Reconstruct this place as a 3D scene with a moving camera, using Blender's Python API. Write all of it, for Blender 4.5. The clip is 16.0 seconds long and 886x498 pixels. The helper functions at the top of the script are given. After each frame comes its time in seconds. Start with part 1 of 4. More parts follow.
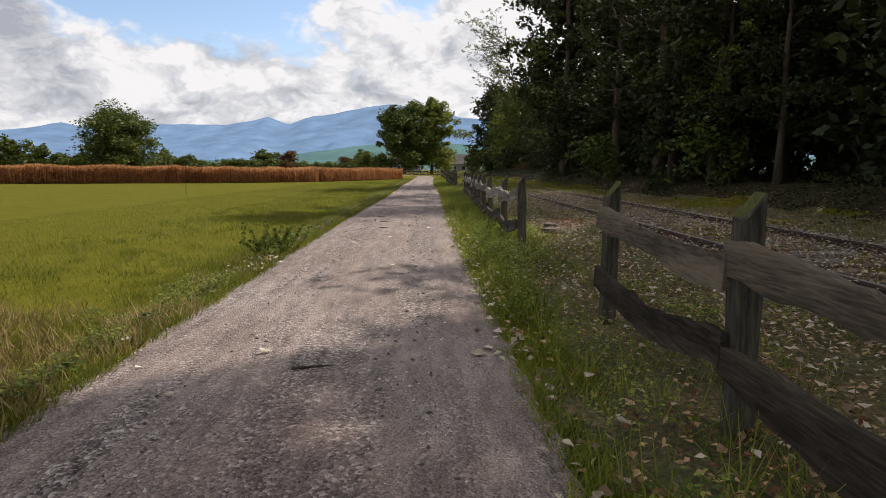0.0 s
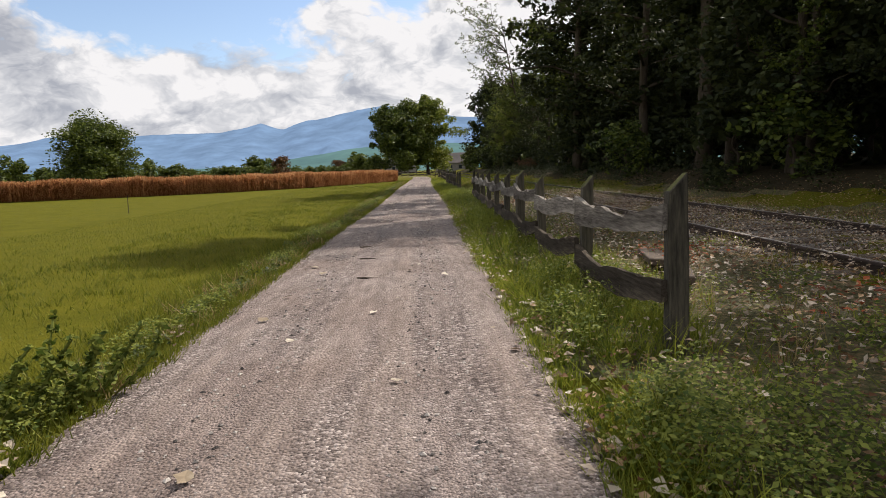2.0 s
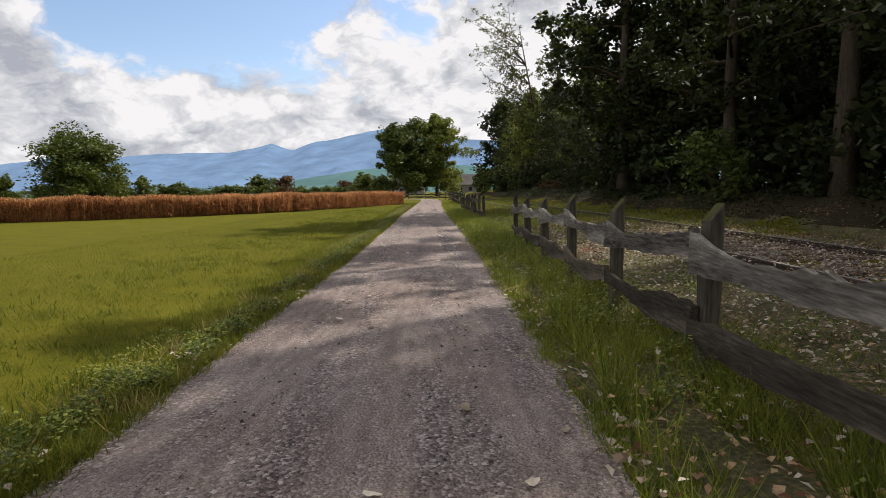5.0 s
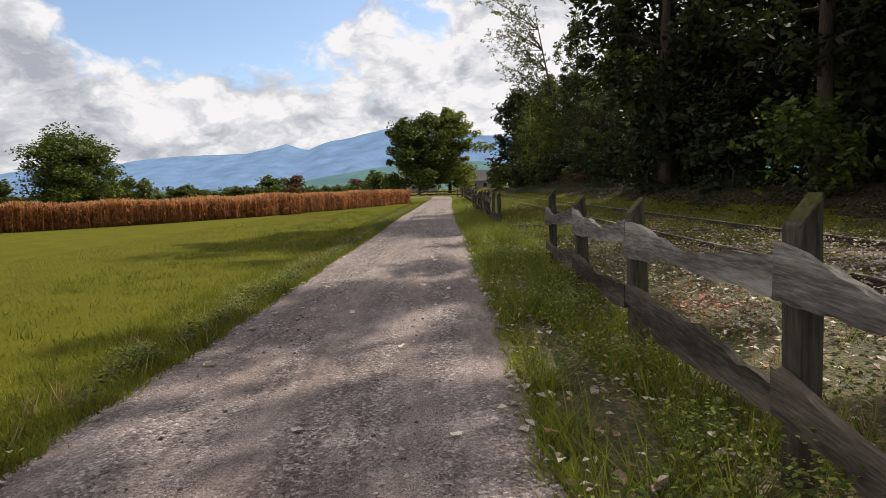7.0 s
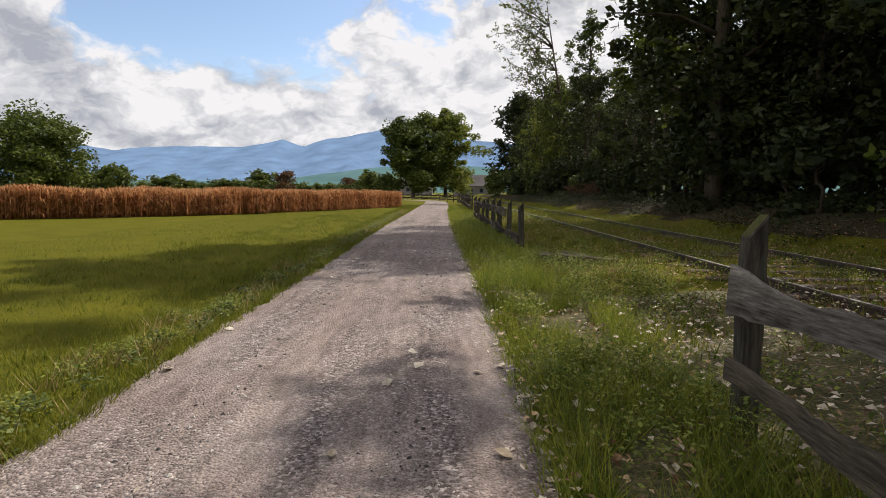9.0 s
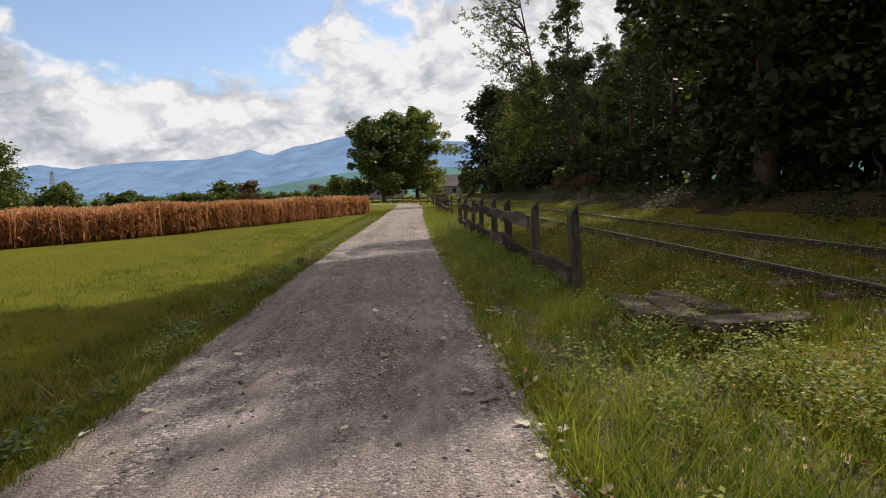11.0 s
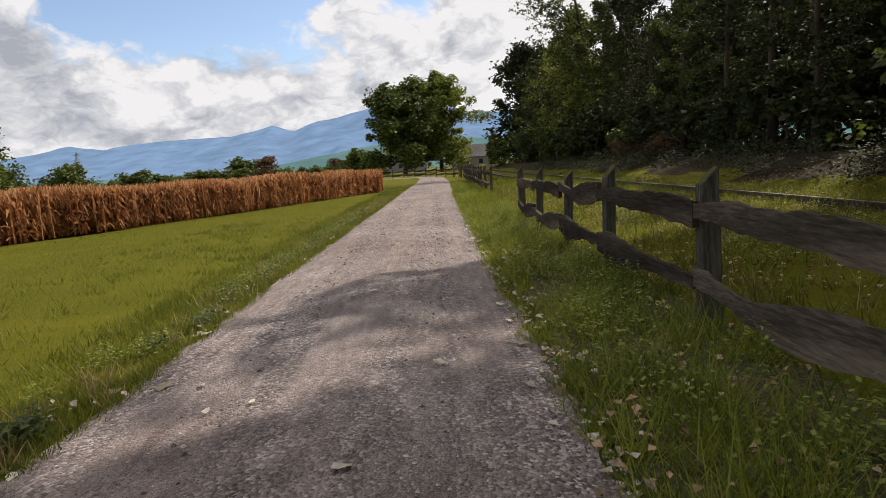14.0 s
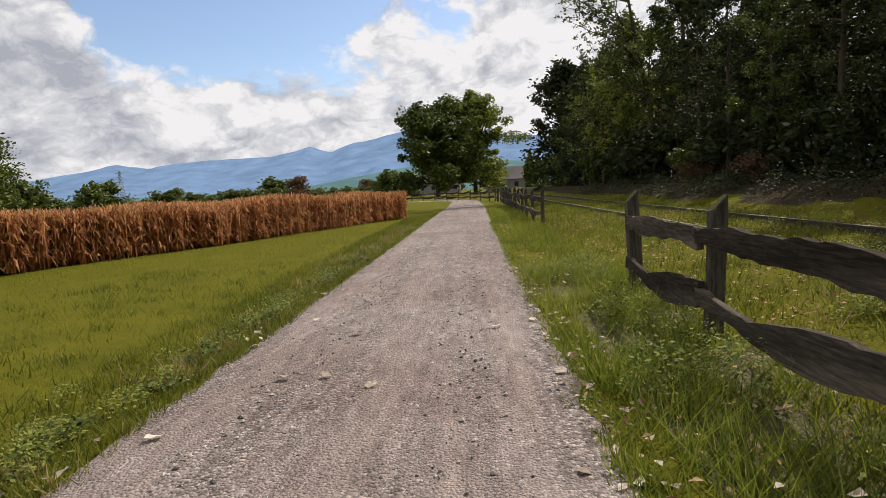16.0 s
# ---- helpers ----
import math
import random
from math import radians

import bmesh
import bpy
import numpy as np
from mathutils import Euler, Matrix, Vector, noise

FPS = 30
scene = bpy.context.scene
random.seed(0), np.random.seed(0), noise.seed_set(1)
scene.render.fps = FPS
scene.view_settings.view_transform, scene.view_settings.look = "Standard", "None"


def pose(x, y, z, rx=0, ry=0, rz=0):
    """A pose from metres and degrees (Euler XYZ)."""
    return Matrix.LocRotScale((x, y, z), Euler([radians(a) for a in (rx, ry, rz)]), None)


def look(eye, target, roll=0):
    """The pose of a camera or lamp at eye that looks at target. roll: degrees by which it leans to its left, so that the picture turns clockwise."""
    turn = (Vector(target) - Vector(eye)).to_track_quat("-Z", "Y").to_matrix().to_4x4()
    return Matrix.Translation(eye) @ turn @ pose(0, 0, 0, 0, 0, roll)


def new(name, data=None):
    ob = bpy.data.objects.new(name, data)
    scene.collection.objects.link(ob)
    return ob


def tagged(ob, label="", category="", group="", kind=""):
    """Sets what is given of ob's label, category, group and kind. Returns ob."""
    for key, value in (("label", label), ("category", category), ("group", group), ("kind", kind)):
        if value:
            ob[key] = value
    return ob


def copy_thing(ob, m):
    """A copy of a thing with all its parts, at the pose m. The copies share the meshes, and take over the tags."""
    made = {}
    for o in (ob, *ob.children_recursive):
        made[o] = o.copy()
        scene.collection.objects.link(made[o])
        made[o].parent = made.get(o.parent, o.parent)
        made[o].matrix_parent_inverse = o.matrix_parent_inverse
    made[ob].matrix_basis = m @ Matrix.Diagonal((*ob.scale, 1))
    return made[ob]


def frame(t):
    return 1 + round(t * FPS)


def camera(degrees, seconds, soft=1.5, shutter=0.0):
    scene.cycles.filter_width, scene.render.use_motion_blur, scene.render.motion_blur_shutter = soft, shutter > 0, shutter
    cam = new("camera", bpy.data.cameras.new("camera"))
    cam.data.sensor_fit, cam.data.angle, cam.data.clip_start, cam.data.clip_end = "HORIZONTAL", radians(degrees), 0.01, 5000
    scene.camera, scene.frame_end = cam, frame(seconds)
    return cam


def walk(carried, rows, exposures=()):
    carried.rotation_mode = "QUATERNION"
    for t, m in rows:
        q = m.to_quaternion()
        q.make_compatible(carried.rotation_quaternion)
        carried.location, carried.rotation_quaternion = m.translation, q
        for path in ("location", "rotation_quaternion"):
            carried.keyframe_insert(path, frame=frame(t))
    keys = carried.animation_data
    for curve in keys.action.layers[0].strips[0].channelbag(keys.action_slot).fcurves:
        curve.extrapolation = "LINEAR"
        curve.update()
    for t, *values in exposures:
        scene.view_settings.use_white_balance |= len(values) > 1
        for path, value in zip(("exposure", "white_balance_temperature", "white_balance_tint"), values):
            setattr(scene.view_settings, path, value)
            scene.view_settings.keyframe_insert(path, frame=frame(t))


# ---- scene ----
cam = camera(74.0, 16.0, soft=0.9)
PATH = [
    (0, (0.162, -4.449, 1.18), (0.219, -2.468, 0.912), 0.5),
    (0.5, (0.141, -3.165, 1.194), (0.146, -1.181, 0.941), 0.2),
    (1, (0.079, -1.887, 1.203), (0.095, 0.097, 0.95), -0.7),
    (1.5, (0.009, -0.59, 1.188), (-0.025, 1.391, 0.921), -0.8),
    (2, (-0.003, 0.698, 1.19), (0.059, 2.679, 0.92), -1.8),
    (2.5, (-0.07, 2.065, 1.185), (-0.032, 4.051, 0.955), 1.0),
    (3, (-0.103, 3.389, 1.2), (-0.065, 5.375, 0.967), -1.8),
    (3.5, (-0.141, 4.697, 1.198), (-0.082, 6.686, 0.999), 1.1),
    (4, (-0.129, 6.012, 1.194), (-0.024, 7.999, 0.989), -1.9),
    (4.5, (-0.148, 7.359, 1.199), (-0.094, 9.349, 1.003), -1.0),
    (7, (0.389, 14.208, 1.194), (0.374, 16.197, 0.989), -2.2),
    (7.5, (0.404, 15.589, 1.207), (0.392, 17.578, 0.998), -1.6),
    (8, (0.396, 16.958, 1.228), (0.364, 18.949, 1.037), -0.4),
    (10.5, (0.2, 24.084, 1.217), (0.299, 26.072, 1.021), 1.4),
    (11, (0.249, 25.521, 1.211), (0.348, 27.509, 1.021), -2.3),
    (11.5, (0.289, 26.978, 1.194), (0.356, 28.971, 1.044), 0.5),
    (12, (0.287, 28.405, 1.188), (0.345, 30.397, 1.011), -1.8),
    (12.5, (0.266, 29.881, 1.144), (0.31, 31.868, 0.92), -0.3),
    (13, (0.222, 31.276, 1.143), (0.262, 33.258, 0.885), -1.0),
    (13.5, (0.205, 32.654, 1.159), (0.232, 34.636, 0.896), -0.4),
    (14, (0.213, 34.029, 1.177), (0.221, 36.009, 0.897), -3.8),
    (14.5, (0.202, 35.371, 1.185), (0.126, 37.355, 0.946), -1.6),
    (15, (0.245, 36.723, 1.208), (0.163, 38.707, 0.968), -2.9),
    (15.5, (0.217, 38.153, 1.204), (0.137, 40.139, 0.983), -0.3),
    (16, (0.196, 39.543, 1.187), (0.099, 41.531, 0.987), -3.0),
]
walk(cam, [(t, look(eye, target, roll)) for t, eye, target, roll in PATH],
     exposures=[(0.0, 0.12, 6550, 12.5), (8.0, 0.12, 6550, 12.5), (11.0, 0.06, 6550, 12.5), (16.0, 0.06, 6550, 12.5)])

# ---- world, sun, exposure ----
SUN_EL, SUN_AZ = radians(46), radians(45)
SUN_DIR = Vector((math.sin(SUN_AZ) * math.cos(SUN_EL), math.cos(SUN_AZ) * math.cos(SUN_EL), math.sin(SUN_EL)))
sun_data = bpy.data.lights.new("sun", "SUN")
sun_data.energy, sun_data.angle, sun_data.color = 5.0, radians(0.6), (1.0, 0.93, 0.82)
sun_lamp = new("sun", sun_data)
sun_lamp.matrix_world = look(SUN_DIR * 100, (0, 0, 0))

world = bpy.data.worlds.new("sky")
scene.world = world
world.use_nodes = True
wt = world.node_tree
wt.nodes.clear()


def wn(kind, **kw):
    n = wt.nodes.new(kind)
    for k, v in kw.items():
        n.inputs[k].default_value = v
    return n


def wmath(op, a, b=None, c=None, clamp=False):
    n = wt.nodes.new("ShaderNodeMath")
    n.operation, n.use_clamp = op, clamp
    for i, v in enumerate((a, b, c)):
        if v is None:
            continue
        if isinstance(v, (int, float)):
            n.inputs[i].default_value = v
        else:
            wt.links.new(v, n.inputs[i])
    return n.outputs[0]


sky = wt.nodes.new("ShaderNodeTexSky")
sky.sky_type, sky.sun_disc = "NISHITA", False
sky.sun_elevation, sky.sun_rotation = SUN_EL, SUN_AZ
sky.altitude, sky.air_density, sky.dust_density = 400, 1.0, 1.0
tc = wt.nodes.new("ShaderNodeTexCoord")
mp = wn("ShaderNodeMapping", Scale=(1.0, 1.0, 1.7), Location=(3.1, 0.4, 0.0))
wt.links.new(tc.outputs["Generated"], mp.inputs["Vector"])
big = wn("ShaderNodeTexNoise", Scale=3.4, Detail=8.0, Roughness=0.5, Distortion=0.15)
mass = wn("ShaderNodeTexNoise", Scale=5.5, Detail=7.0, Roughness=0.55)
puff, puff_up = (wn("ShaderNodeTexVoronoi", Scale=6.5, Detail=4.0, Roughness=0.55, Lacunarity=2.3) for _ in range(2))
puff.normalize = puff_up.normalize = True
warp = wn("ShaderNodeTexNoise", Scale=8.0, Detail=4.0, Roughness=0.5)
wt.links.new(mp.outputs[0], warp.inputs["Vector"])
warped = wt.nodes.new("ShaderNodeVectorMath")
warped.operation = "MULTIPLY_ADD"
warped.inputs[1].default_value = (0.14, 0.14, 0.14)
wt.links.new(warp.outputs["Color"], warped.inputs[0])
wt.links.new(mp.outputs[0], warped.inputs[2])
wt.links.new(warped.outputs[0], puff.inputs["Vector"])
above = wt.nodes.new("ShaderNodeVectorMath")
above.operation = "ADD"
above.inputs[1].default_value = (0.012, 0.0, 0.045)
wt.links.new(warped.outputs[0], above.inputs[0])
wt.links.new(above.outputs[0], puff_up.inputs["Vector"])
for n in (big, mass):
    wt.links.new(mp.outputs[0], n.inputs["Vector"])


def towards(direction, inner, outer):
    """1 near a direction of the sky, 0 away from it."""
    d = wt.nodes.new("ShaderNodeVectorMath")
    d.operation = "DISTANCE"
    d.inputs[1].default_value = Vector(direction).normalized()
    wt.links.new(tc.outputs["Generated"], d.inputs[0])
    r = wn("ShaderNodeMapRange")
    r.interpolation_type = "SMOOTHSTEP"
    r.inputs[1].default_value, r.inputs[2].default_value = inner, outer
    r.inputs[3].default_value, r.inputs[4].default_value = 1, 0
    wt.links.new(d.outputs["Value"], r.inputs[0])
    return r.outputs[0]


gap = towards((-0.40, 1.0, 0.40), 0.06, 0.30)
billow = wmath("SUBTRACT", 0.42, puff.outputs["Distance"])
cover = wmath("MULTIPLY_ADD", gap, -0.50, big.outputs["Fac"])
cover = wmath("MULTIPLY_ADD", billow, 0.48, cover)
cover = wmath("MULTIPLY_ADD", cover, 15.0, -4.9, clamp=True)
heap = wmath("SUBTRACT", puff_up.outputs["Distance"], puff.outputs["Distance"])
tone = wmath("MULTIPLY_ADD", billow, 1.1, wmath("MULTIPLY_ADD", mass.outputs["Fac"], 2.0, -0.42))
tone = wmath("MULTIPLY_ADD", heap, 2.6, tone)
tone = wmath("MULTIPLY_ADD", towards((0.0, 1.0, 0.27), 0.0, 0.40), 0.24, tone)
ramp = wt.nodes.new("ShaderNodeValToRGB")
ramp.color_ramp.elements[0].position, ramp.color_ramp.elements[0].color = 0.26, (0.46, 0.49, 0.55, 1)
ramp.color_ramp.elements[1].position, ramp.color_ramp.elements[1].color = 0.95, (1.0, 1.0, 1.0, 1)
mid = ramp.color_ramp.elements.new(0.66)
mid.color = (0.74, 0.76, 0.79, 1)
wt.links.new(tone, ramp.inputs[0])
bg_sky, bg_cloud = wn("ShaderNodeBackground", Strength=0.15), wn("ShaderNodeBackground", Strength=0.84)
wt.links.new(sky.outputs[0], bg_sky.inputs[0])
wt.links.new(ramp.outputs[0], bg_cloud.inputs[0])
mixw, outw = wt.nodes.new("ShaderNodeMixShader"), wt.nodes.new("ShaderNodeOutputWorld")
wt.links.new(cover, mixw.inputs[0])
wt.links.new(bg_sky.outputs[0], mixw.inputs[1])
wt.links.new(bg_cloud.outputs[0], mixw.inputs[2])
wt.links.new(mixw.outputs[0], outw.inputs[0])


# ---- materials ----
def material(name, dark, light, scale=8.0, rough=0.85, bump=0.0, bump_scale=None, leaf=0.0, island=0.0, coarse=0.5, stretch=(1, 1, 1), third=None, random_ob=0.0):
    """Two-scale noise between two colours; leaf: share of light let through; island: value spread from piece to piece."""
    m = bpy.data.materials.new(name)
    m.use_nodes = True
    nt = m.node_tree
    nt.nodes.clear()
    N, L = nt.nodes.new, nt.links.new
    tcn = N("ShaderNodeTexCoord")
    mpn = N("ShaderNodeMapping")
    mpn.inputs["Scale"].default_value = stretch
    L(tcn.outputs["Object"], mpn.inputs["Vector"])
    n1, n2 = N("ShaderNodeTexNoise"), N("ShaderNodeTexNoise")
    n1.inputs["Scale"].default_value, n1.inputs["Detail"].default_value = scale, 6
    n1.inputs["Roughness"].default_value = 0.65
    n2.inputs["Scale"].default_value, n2.inputs["Detail"].default_value = scale * 0.09, 4
    L(mpn.outputs[0], n1.inputs["Vector"])
    L(mpn.outputs[0], n2.inputs["Vector"])
    mixf = N("ShaderNodeMix")
    mixf.inputs[0].default_value = coarse
    L(n1.outputs["Fac"], mixf.inputs[2])
    L(n2.outputs["Fac"], mixf.inputs[3])
    r = N("ShaderNodeValToRGB")
    r.color_ramp.elements[0].position, r.color_ramp.elements[0].color = 0.34, (*dark, 1)
    r.color_ramp.elements[1].position, r.color_ramp.elements[1].color = 0.66, (*light, 1)
    if third:
        e = r.color_ramp.elements.new(0.5)
        e.color = (*third, 1)
    fac = mixf.outputs[0]
    if island or random_ob:
        if island:
            g = N("ShaderNodeNewGeometry").outputs["Random Per Island"]
        else:
            g = N("ShaderNodeObjectInfo").outputs["Random"]
        ma = N("ShaderNodeMath")
        ma.operation = "MULTIPLY_ADD"
        amount = island or random_ob
        ma.inputs[1].default_value = amount
        L(g, ma.inputs[0])
        sb = N("ShaderNodeMath")
        sb.operation = "SUBTRACT"
        sb.inputs[1].default_value = amount / 2
        L(fac, sb.inputs[0])
        L(sb.outputs[0], ma.inputs[2])
        fac = ma.outputs[0]
    L(fac, r.inputs[0])
    b = N("ShaderNodeBsdfPrincipled")
    b.inputs["Roughness"].default_value = rough
    b.inputs["Specular IOR Level"].default_value = 0.3 if rough < 0.95 else 0.05
    L(r.outputs[0], b.inputs["Base Color"])
    if bump:
        bn, n3 = N("ShaderNodeBump"), N("ShaderNodeTexNoise")
        n3.inputs["Scale"].default_value, n3.inputs["Detail"].default_value = bump_scale or scale * 2, 6
        L(mpn.outputs[0], n3.inputs["Vector"])
        bn.inputs["Strength"].default_value, bn.inputs["Distance"].default_value = 1.0, bump
        L(n3.outputs["Fac"], bn.inputs["Height"])
        L(bn.outputs[0], b.inputs["Normal"])
    o = N("ShaderNodeOutputMaterial")
    if leaf:
        tr, ms = N("ShaderNodeBsdfTranslucent"), N("ShaderNodeMixShader")
        L(r.outputs[0], tr.inputs["Color"])
        ms.inputs[0].default_value = leaf
        L(b.outputs[0], ms.inputs[1])
        L(tr.outputs[0], ms.inputs[2])
        L(ms.outputs[0], o.inputs[0])
    else:
        L(b.outputs[0], o.inputs[0])
    return m


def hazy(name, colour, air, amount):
    """Far land seen through kilometres of air: its own colour plus the air's glow, painted on as emission."""
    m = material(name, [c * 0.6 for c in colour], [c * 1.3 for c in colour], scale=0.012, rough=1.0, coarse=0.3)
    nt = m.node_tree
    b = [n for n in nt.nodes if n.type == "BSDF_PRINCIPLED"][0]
    # noise varies the haze emission, painting in the look of ridges and slopes
    glow, painted_relief = nt.nodes.new("ShaderNodeValToRGB"), nt.nodes.new("ShaderNodeTexNoise")
    painted_relief.inputs["Scale"].default_value, painted_relief.inputs["Detail"].default_value = 0.006, 8
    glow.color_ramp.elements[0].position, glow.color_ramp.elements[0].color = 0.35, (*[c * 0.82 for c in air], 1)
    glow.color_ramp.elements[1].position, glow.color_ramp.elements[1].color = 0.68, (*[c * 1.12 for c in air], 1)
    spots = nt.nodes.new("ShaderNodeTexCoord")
    nt.links.new(spots.outputs["Object"], painted_relief.inputs["Vector"])
    nt.links.new(painted_relief.outputs["Fac"], glow.inputs[0])
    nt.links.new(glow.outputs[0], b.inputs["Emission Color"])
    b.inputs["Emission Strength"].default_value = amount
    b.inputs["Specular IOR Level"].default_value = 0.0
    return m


M_GRASSLAND = material("mown_grass", (0.072, 0.075, 0.006), (0.125, 0.117, 0.011), scale=14, rough=1.0, bump=0.02, bump_scale=60, coarse=0.45)
M_LITTER = material("leaf_litter", (0.04, 0.028, 0.016), (0.24, 0.16, 0.09), scale=26, rough=0.9, bump=0.03, bump_scale=40, third=(0.08, 0.08, 0.03), coarse=0.3)
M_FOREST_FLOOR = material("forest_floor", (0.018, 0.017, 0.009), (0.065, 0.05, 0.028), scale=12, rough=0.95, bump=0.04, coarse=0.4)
M_BALLAST = material("ballast", (0.06, 0.055, 0.05), (0.30, 0.27, 0.24), scale=34, rough=0.9, bump=0.03, bump_scale=45, coarse=0.3)


def gravel_material():
    """Crushed stone pressed into pale dirt: single stones, grit, and patches worn smooth."""
    m = bpy.data.materials.new("gravel")
    m.use_nodes = True
    nt = m.node_tree
    b = nt.nodes["Principled BSDF"]
    N, L = nt.nodes.new, nt.links.new
    tcn = N("ShaderNodeTexCoord")

    driven = N("ShaderNodeMapping")
    driven.inputs["Scale"].default_value = (1.0, 0.22, 1.0)
    L(tcn.outputs["Object"], driven.inputs["Vector"])

    def tex(kind, scale, detail, drawn_out=False):
        n = N(kind)
        n.inputs["Scale"].default_value = scale
        n.inputs["Detail"].default_value = detail
        L(driven.outputs[0] if drawn_out else tcn.outputs["Object"], n.inputs["Vector"])
        return n

    def mix(kind, fac, x, y):
        n = N("ShaderNodeMix")
        n.data_type, n.blend_type = "RGBA", kind
        for k, v in ((0, fac), (6, x), (7, y)):
            if isinstance(v, float):
                n.inputs[k].default_value = v
            elif isinstance(v, tuple):
                n.inputs[k].default_value = (*v, 1)
            else:
                L(v, n.inputs[k])
        return n.outputs[2]

    def ramp(fac, stops):
        n = N("ShaderNodeValToRGB")
        e = n.color_ramp.elements
        e[0].position, e[0].color = stops[0][0], (*stops[0][1], 1)
        e[1].position, e[1].color = stops[-1][0], (*stops[-1][1], 1)
        for p, c in stops[1:-1]:
            e.new(p).color = (*c, 1)
        L(fac, n.inputs[0])
        return n.outputs[0]

    pebbles = tex("ShaderNodeTexVoronoi", 62.0, 0.0)
    cells = N("ShaderNodeSeparateColor")
    L(pebbles.outputs["Color"], cells.inputs[0])
    stone = ramp(cells.outputs[0], [(0.0, (0.03, 0.025, 0.025)), (0.45, (0.15, 0.13, 0.125)), (0.8, (0.29, 0.26, 0.25)), (1.0, (0.55, 0.51, 0.49))])
    grit = ramp(tex("ShaderNodeTexNoise", 140.0, 5.0).outputs["Fac"], [(0.36, (0.06, 0.05, 0.047)), (0.64, (0.40, 0.345, 0.325))])
    patch = ramp(tex("ShaderNodeTexNoise", 2.2, 7.0, True).outputs["Fac"], [(0.40, (0.15, 0.15, 0.15)), (0.62, (0.85, 0.85, 0.85))])
    tint = ramp(tex("ShaderNodeTexNoise", 0.55, 5.0).outputs["Fac"], [(0.36, (0.88, 0.80, 0.76)), (0.64, (1.12, 1.08, 1.06))])
    clods = ramp(tex("ShaderNodeTexNoise", 14.0, 6.0, True).outputs["Fac"], [(0.32, (0.74, 0.72, 0.72)), (0.64, (1.12, 1.12, 1.12))])
    lanes = N("ShaderNodeMapping")
    lanes.inputs["Scale"].default_value = (3.4, 0.07, 1.0)
    L(tcn.outputs["Object"], lanes.inputs["Vector"])
    lane = N("ShaderNodeTexNoise")
    lane.inputs["Scale"].default_value, lane.inputs["Detail"].default_value, lane.inputs["Roughness"].default_value = 1.0, 7.0, 0.62
    L(lanes.outputs[0], lane.inputs["Vector"])
    worn = ramp(lane.outputs["Fac"], [(0.42, (0.0, 0.0, 0.0)), (0.62, (0.62, 0.62, 0.62))])
    col = mix("MIX", patch, stone, grit)
    dust = ramp(tex("ShaderNodeTexNoise", 90.0, 6.0).outputs["Fac"], [(0.36, (0.15, 0.124, 0.11)), (0.64, (0.43, 0.375, 0.34))])
    col = mix("MIX", worn, col, dust)
    col = mix("MULTIPLY", 1.0, col, tint)
    col = mix("MULTIPLY", 1.0, col, clods)
    L(col, b.inputs["Base Color"])
    b.inputs["Roughness"].default_value = 0.9
    b.inputs["Specular IOR Level"].default_value = 0.2
    b1, b2 = N("ShaderNodeBump"), N("ShaderNodeBump")
    b1.inputs["Strength"].default_value, b1.inputs["Distance"].default_value, b1.invert = 1.0, 0.013, True
    L(pebbles.outputs["Distance"], b1.inputs["Height"])
    b2.inputs["Strength"].default_value, b2.inputs["Distance"].default_value = 1.0, 0.007
    L(tex("ShaderNodeTexNoise", 34.0, 7.0).outputs["Fac"], b2.inputs["Height"])
    L(b1.outputs[0], b2.inputs["Normal"])
    L(b2.outputs[0], b.inputs["Normal"])
    return m


M_GRAVEL = gravel_material()
M_STONE = material("stones", (0.05, 0.044, 0.042), (0.46, 0.42, 0.39), scale=30, rough=0.85, island=0.6, coarse=0.1)
M_GRASS = material("grass_blades", (0.07, 0.095, 0.008), (0.22, 0.225, 0.028), scale=6, rough=0.6, leaf=0.45, island=0.35, coarse=0.5)
M_LUSH = material("lush_blades", (0.075, 0.11, 0.010), (0.29, 0.31, 0.04), scale=5, rough=0.6, leaf=0.45, island=0.35, coarse=0.5)
M_DRY = material("dry_blades", (0.16, 0.11, 0.04), (0.42, 0.33, 0.15), scale=6, rough=0.7, leaf=0.35, island=0.4)
M_WEED = material("weed_leaves", (0.06, 0.095, 0.012), (0.27, 0.30, 0.06), scale=7, rough=0.75, leaf=0.4, island=0.5)
M_WOOD = material("weathered_wood", (0.022, 0.018, 0.014), (0.15, 0.125, 0.095), scale=14, rough=0.95, bump=0.006, bump_scale=16, stretch=(4, 0.8, 4), coarse=0.45, third=(0.06, 0.05, 0.04), random_ob=0.2)
M_PALE_WOOD = material("bleached_wood", (0.035, 0.03, 0.026), (0.36, 0.33, 0.29), scale=14, rough=0.95, bump=0.006, bump_scale=16, stretch=(4, 0.8, 4), coarse=0.45, third=(0.15, 0.135, 0.12), random_ob=0.12)
M_POST = material("post_wood", (0.022, 0.02, 0.015), (0.13, 0.115, 0.085), scale=16, rough=0.9, bump=0.006, bump_scale=40, stretch=(3, 3, 0.35), coarse=0.4, random_ob=0.12)
M_MOSS = material("moss", (0.025, 0.035, 0.01), (0.10, 0.10, 0.04), scale=40, rough=1.0, bump=0.01)
M_RAIL = material("rusty_rail", (0.022, 0.015, 0.012), (0.065, 0.042, 0.032), scale=20, rough=0.65, bump=0.002)
M_RAILHEAD = material("worn_railhead", (0.13, 0.11, 0.10), (0.26, 0.24, 0.22), scale=12, rough=0.42)
M_SLEEPER = material("sleeper_wood", (0.04, 0.03, 0.025), (0.16, 0.12, 0.09), scale=14, rough=0.9, bump=0.006)
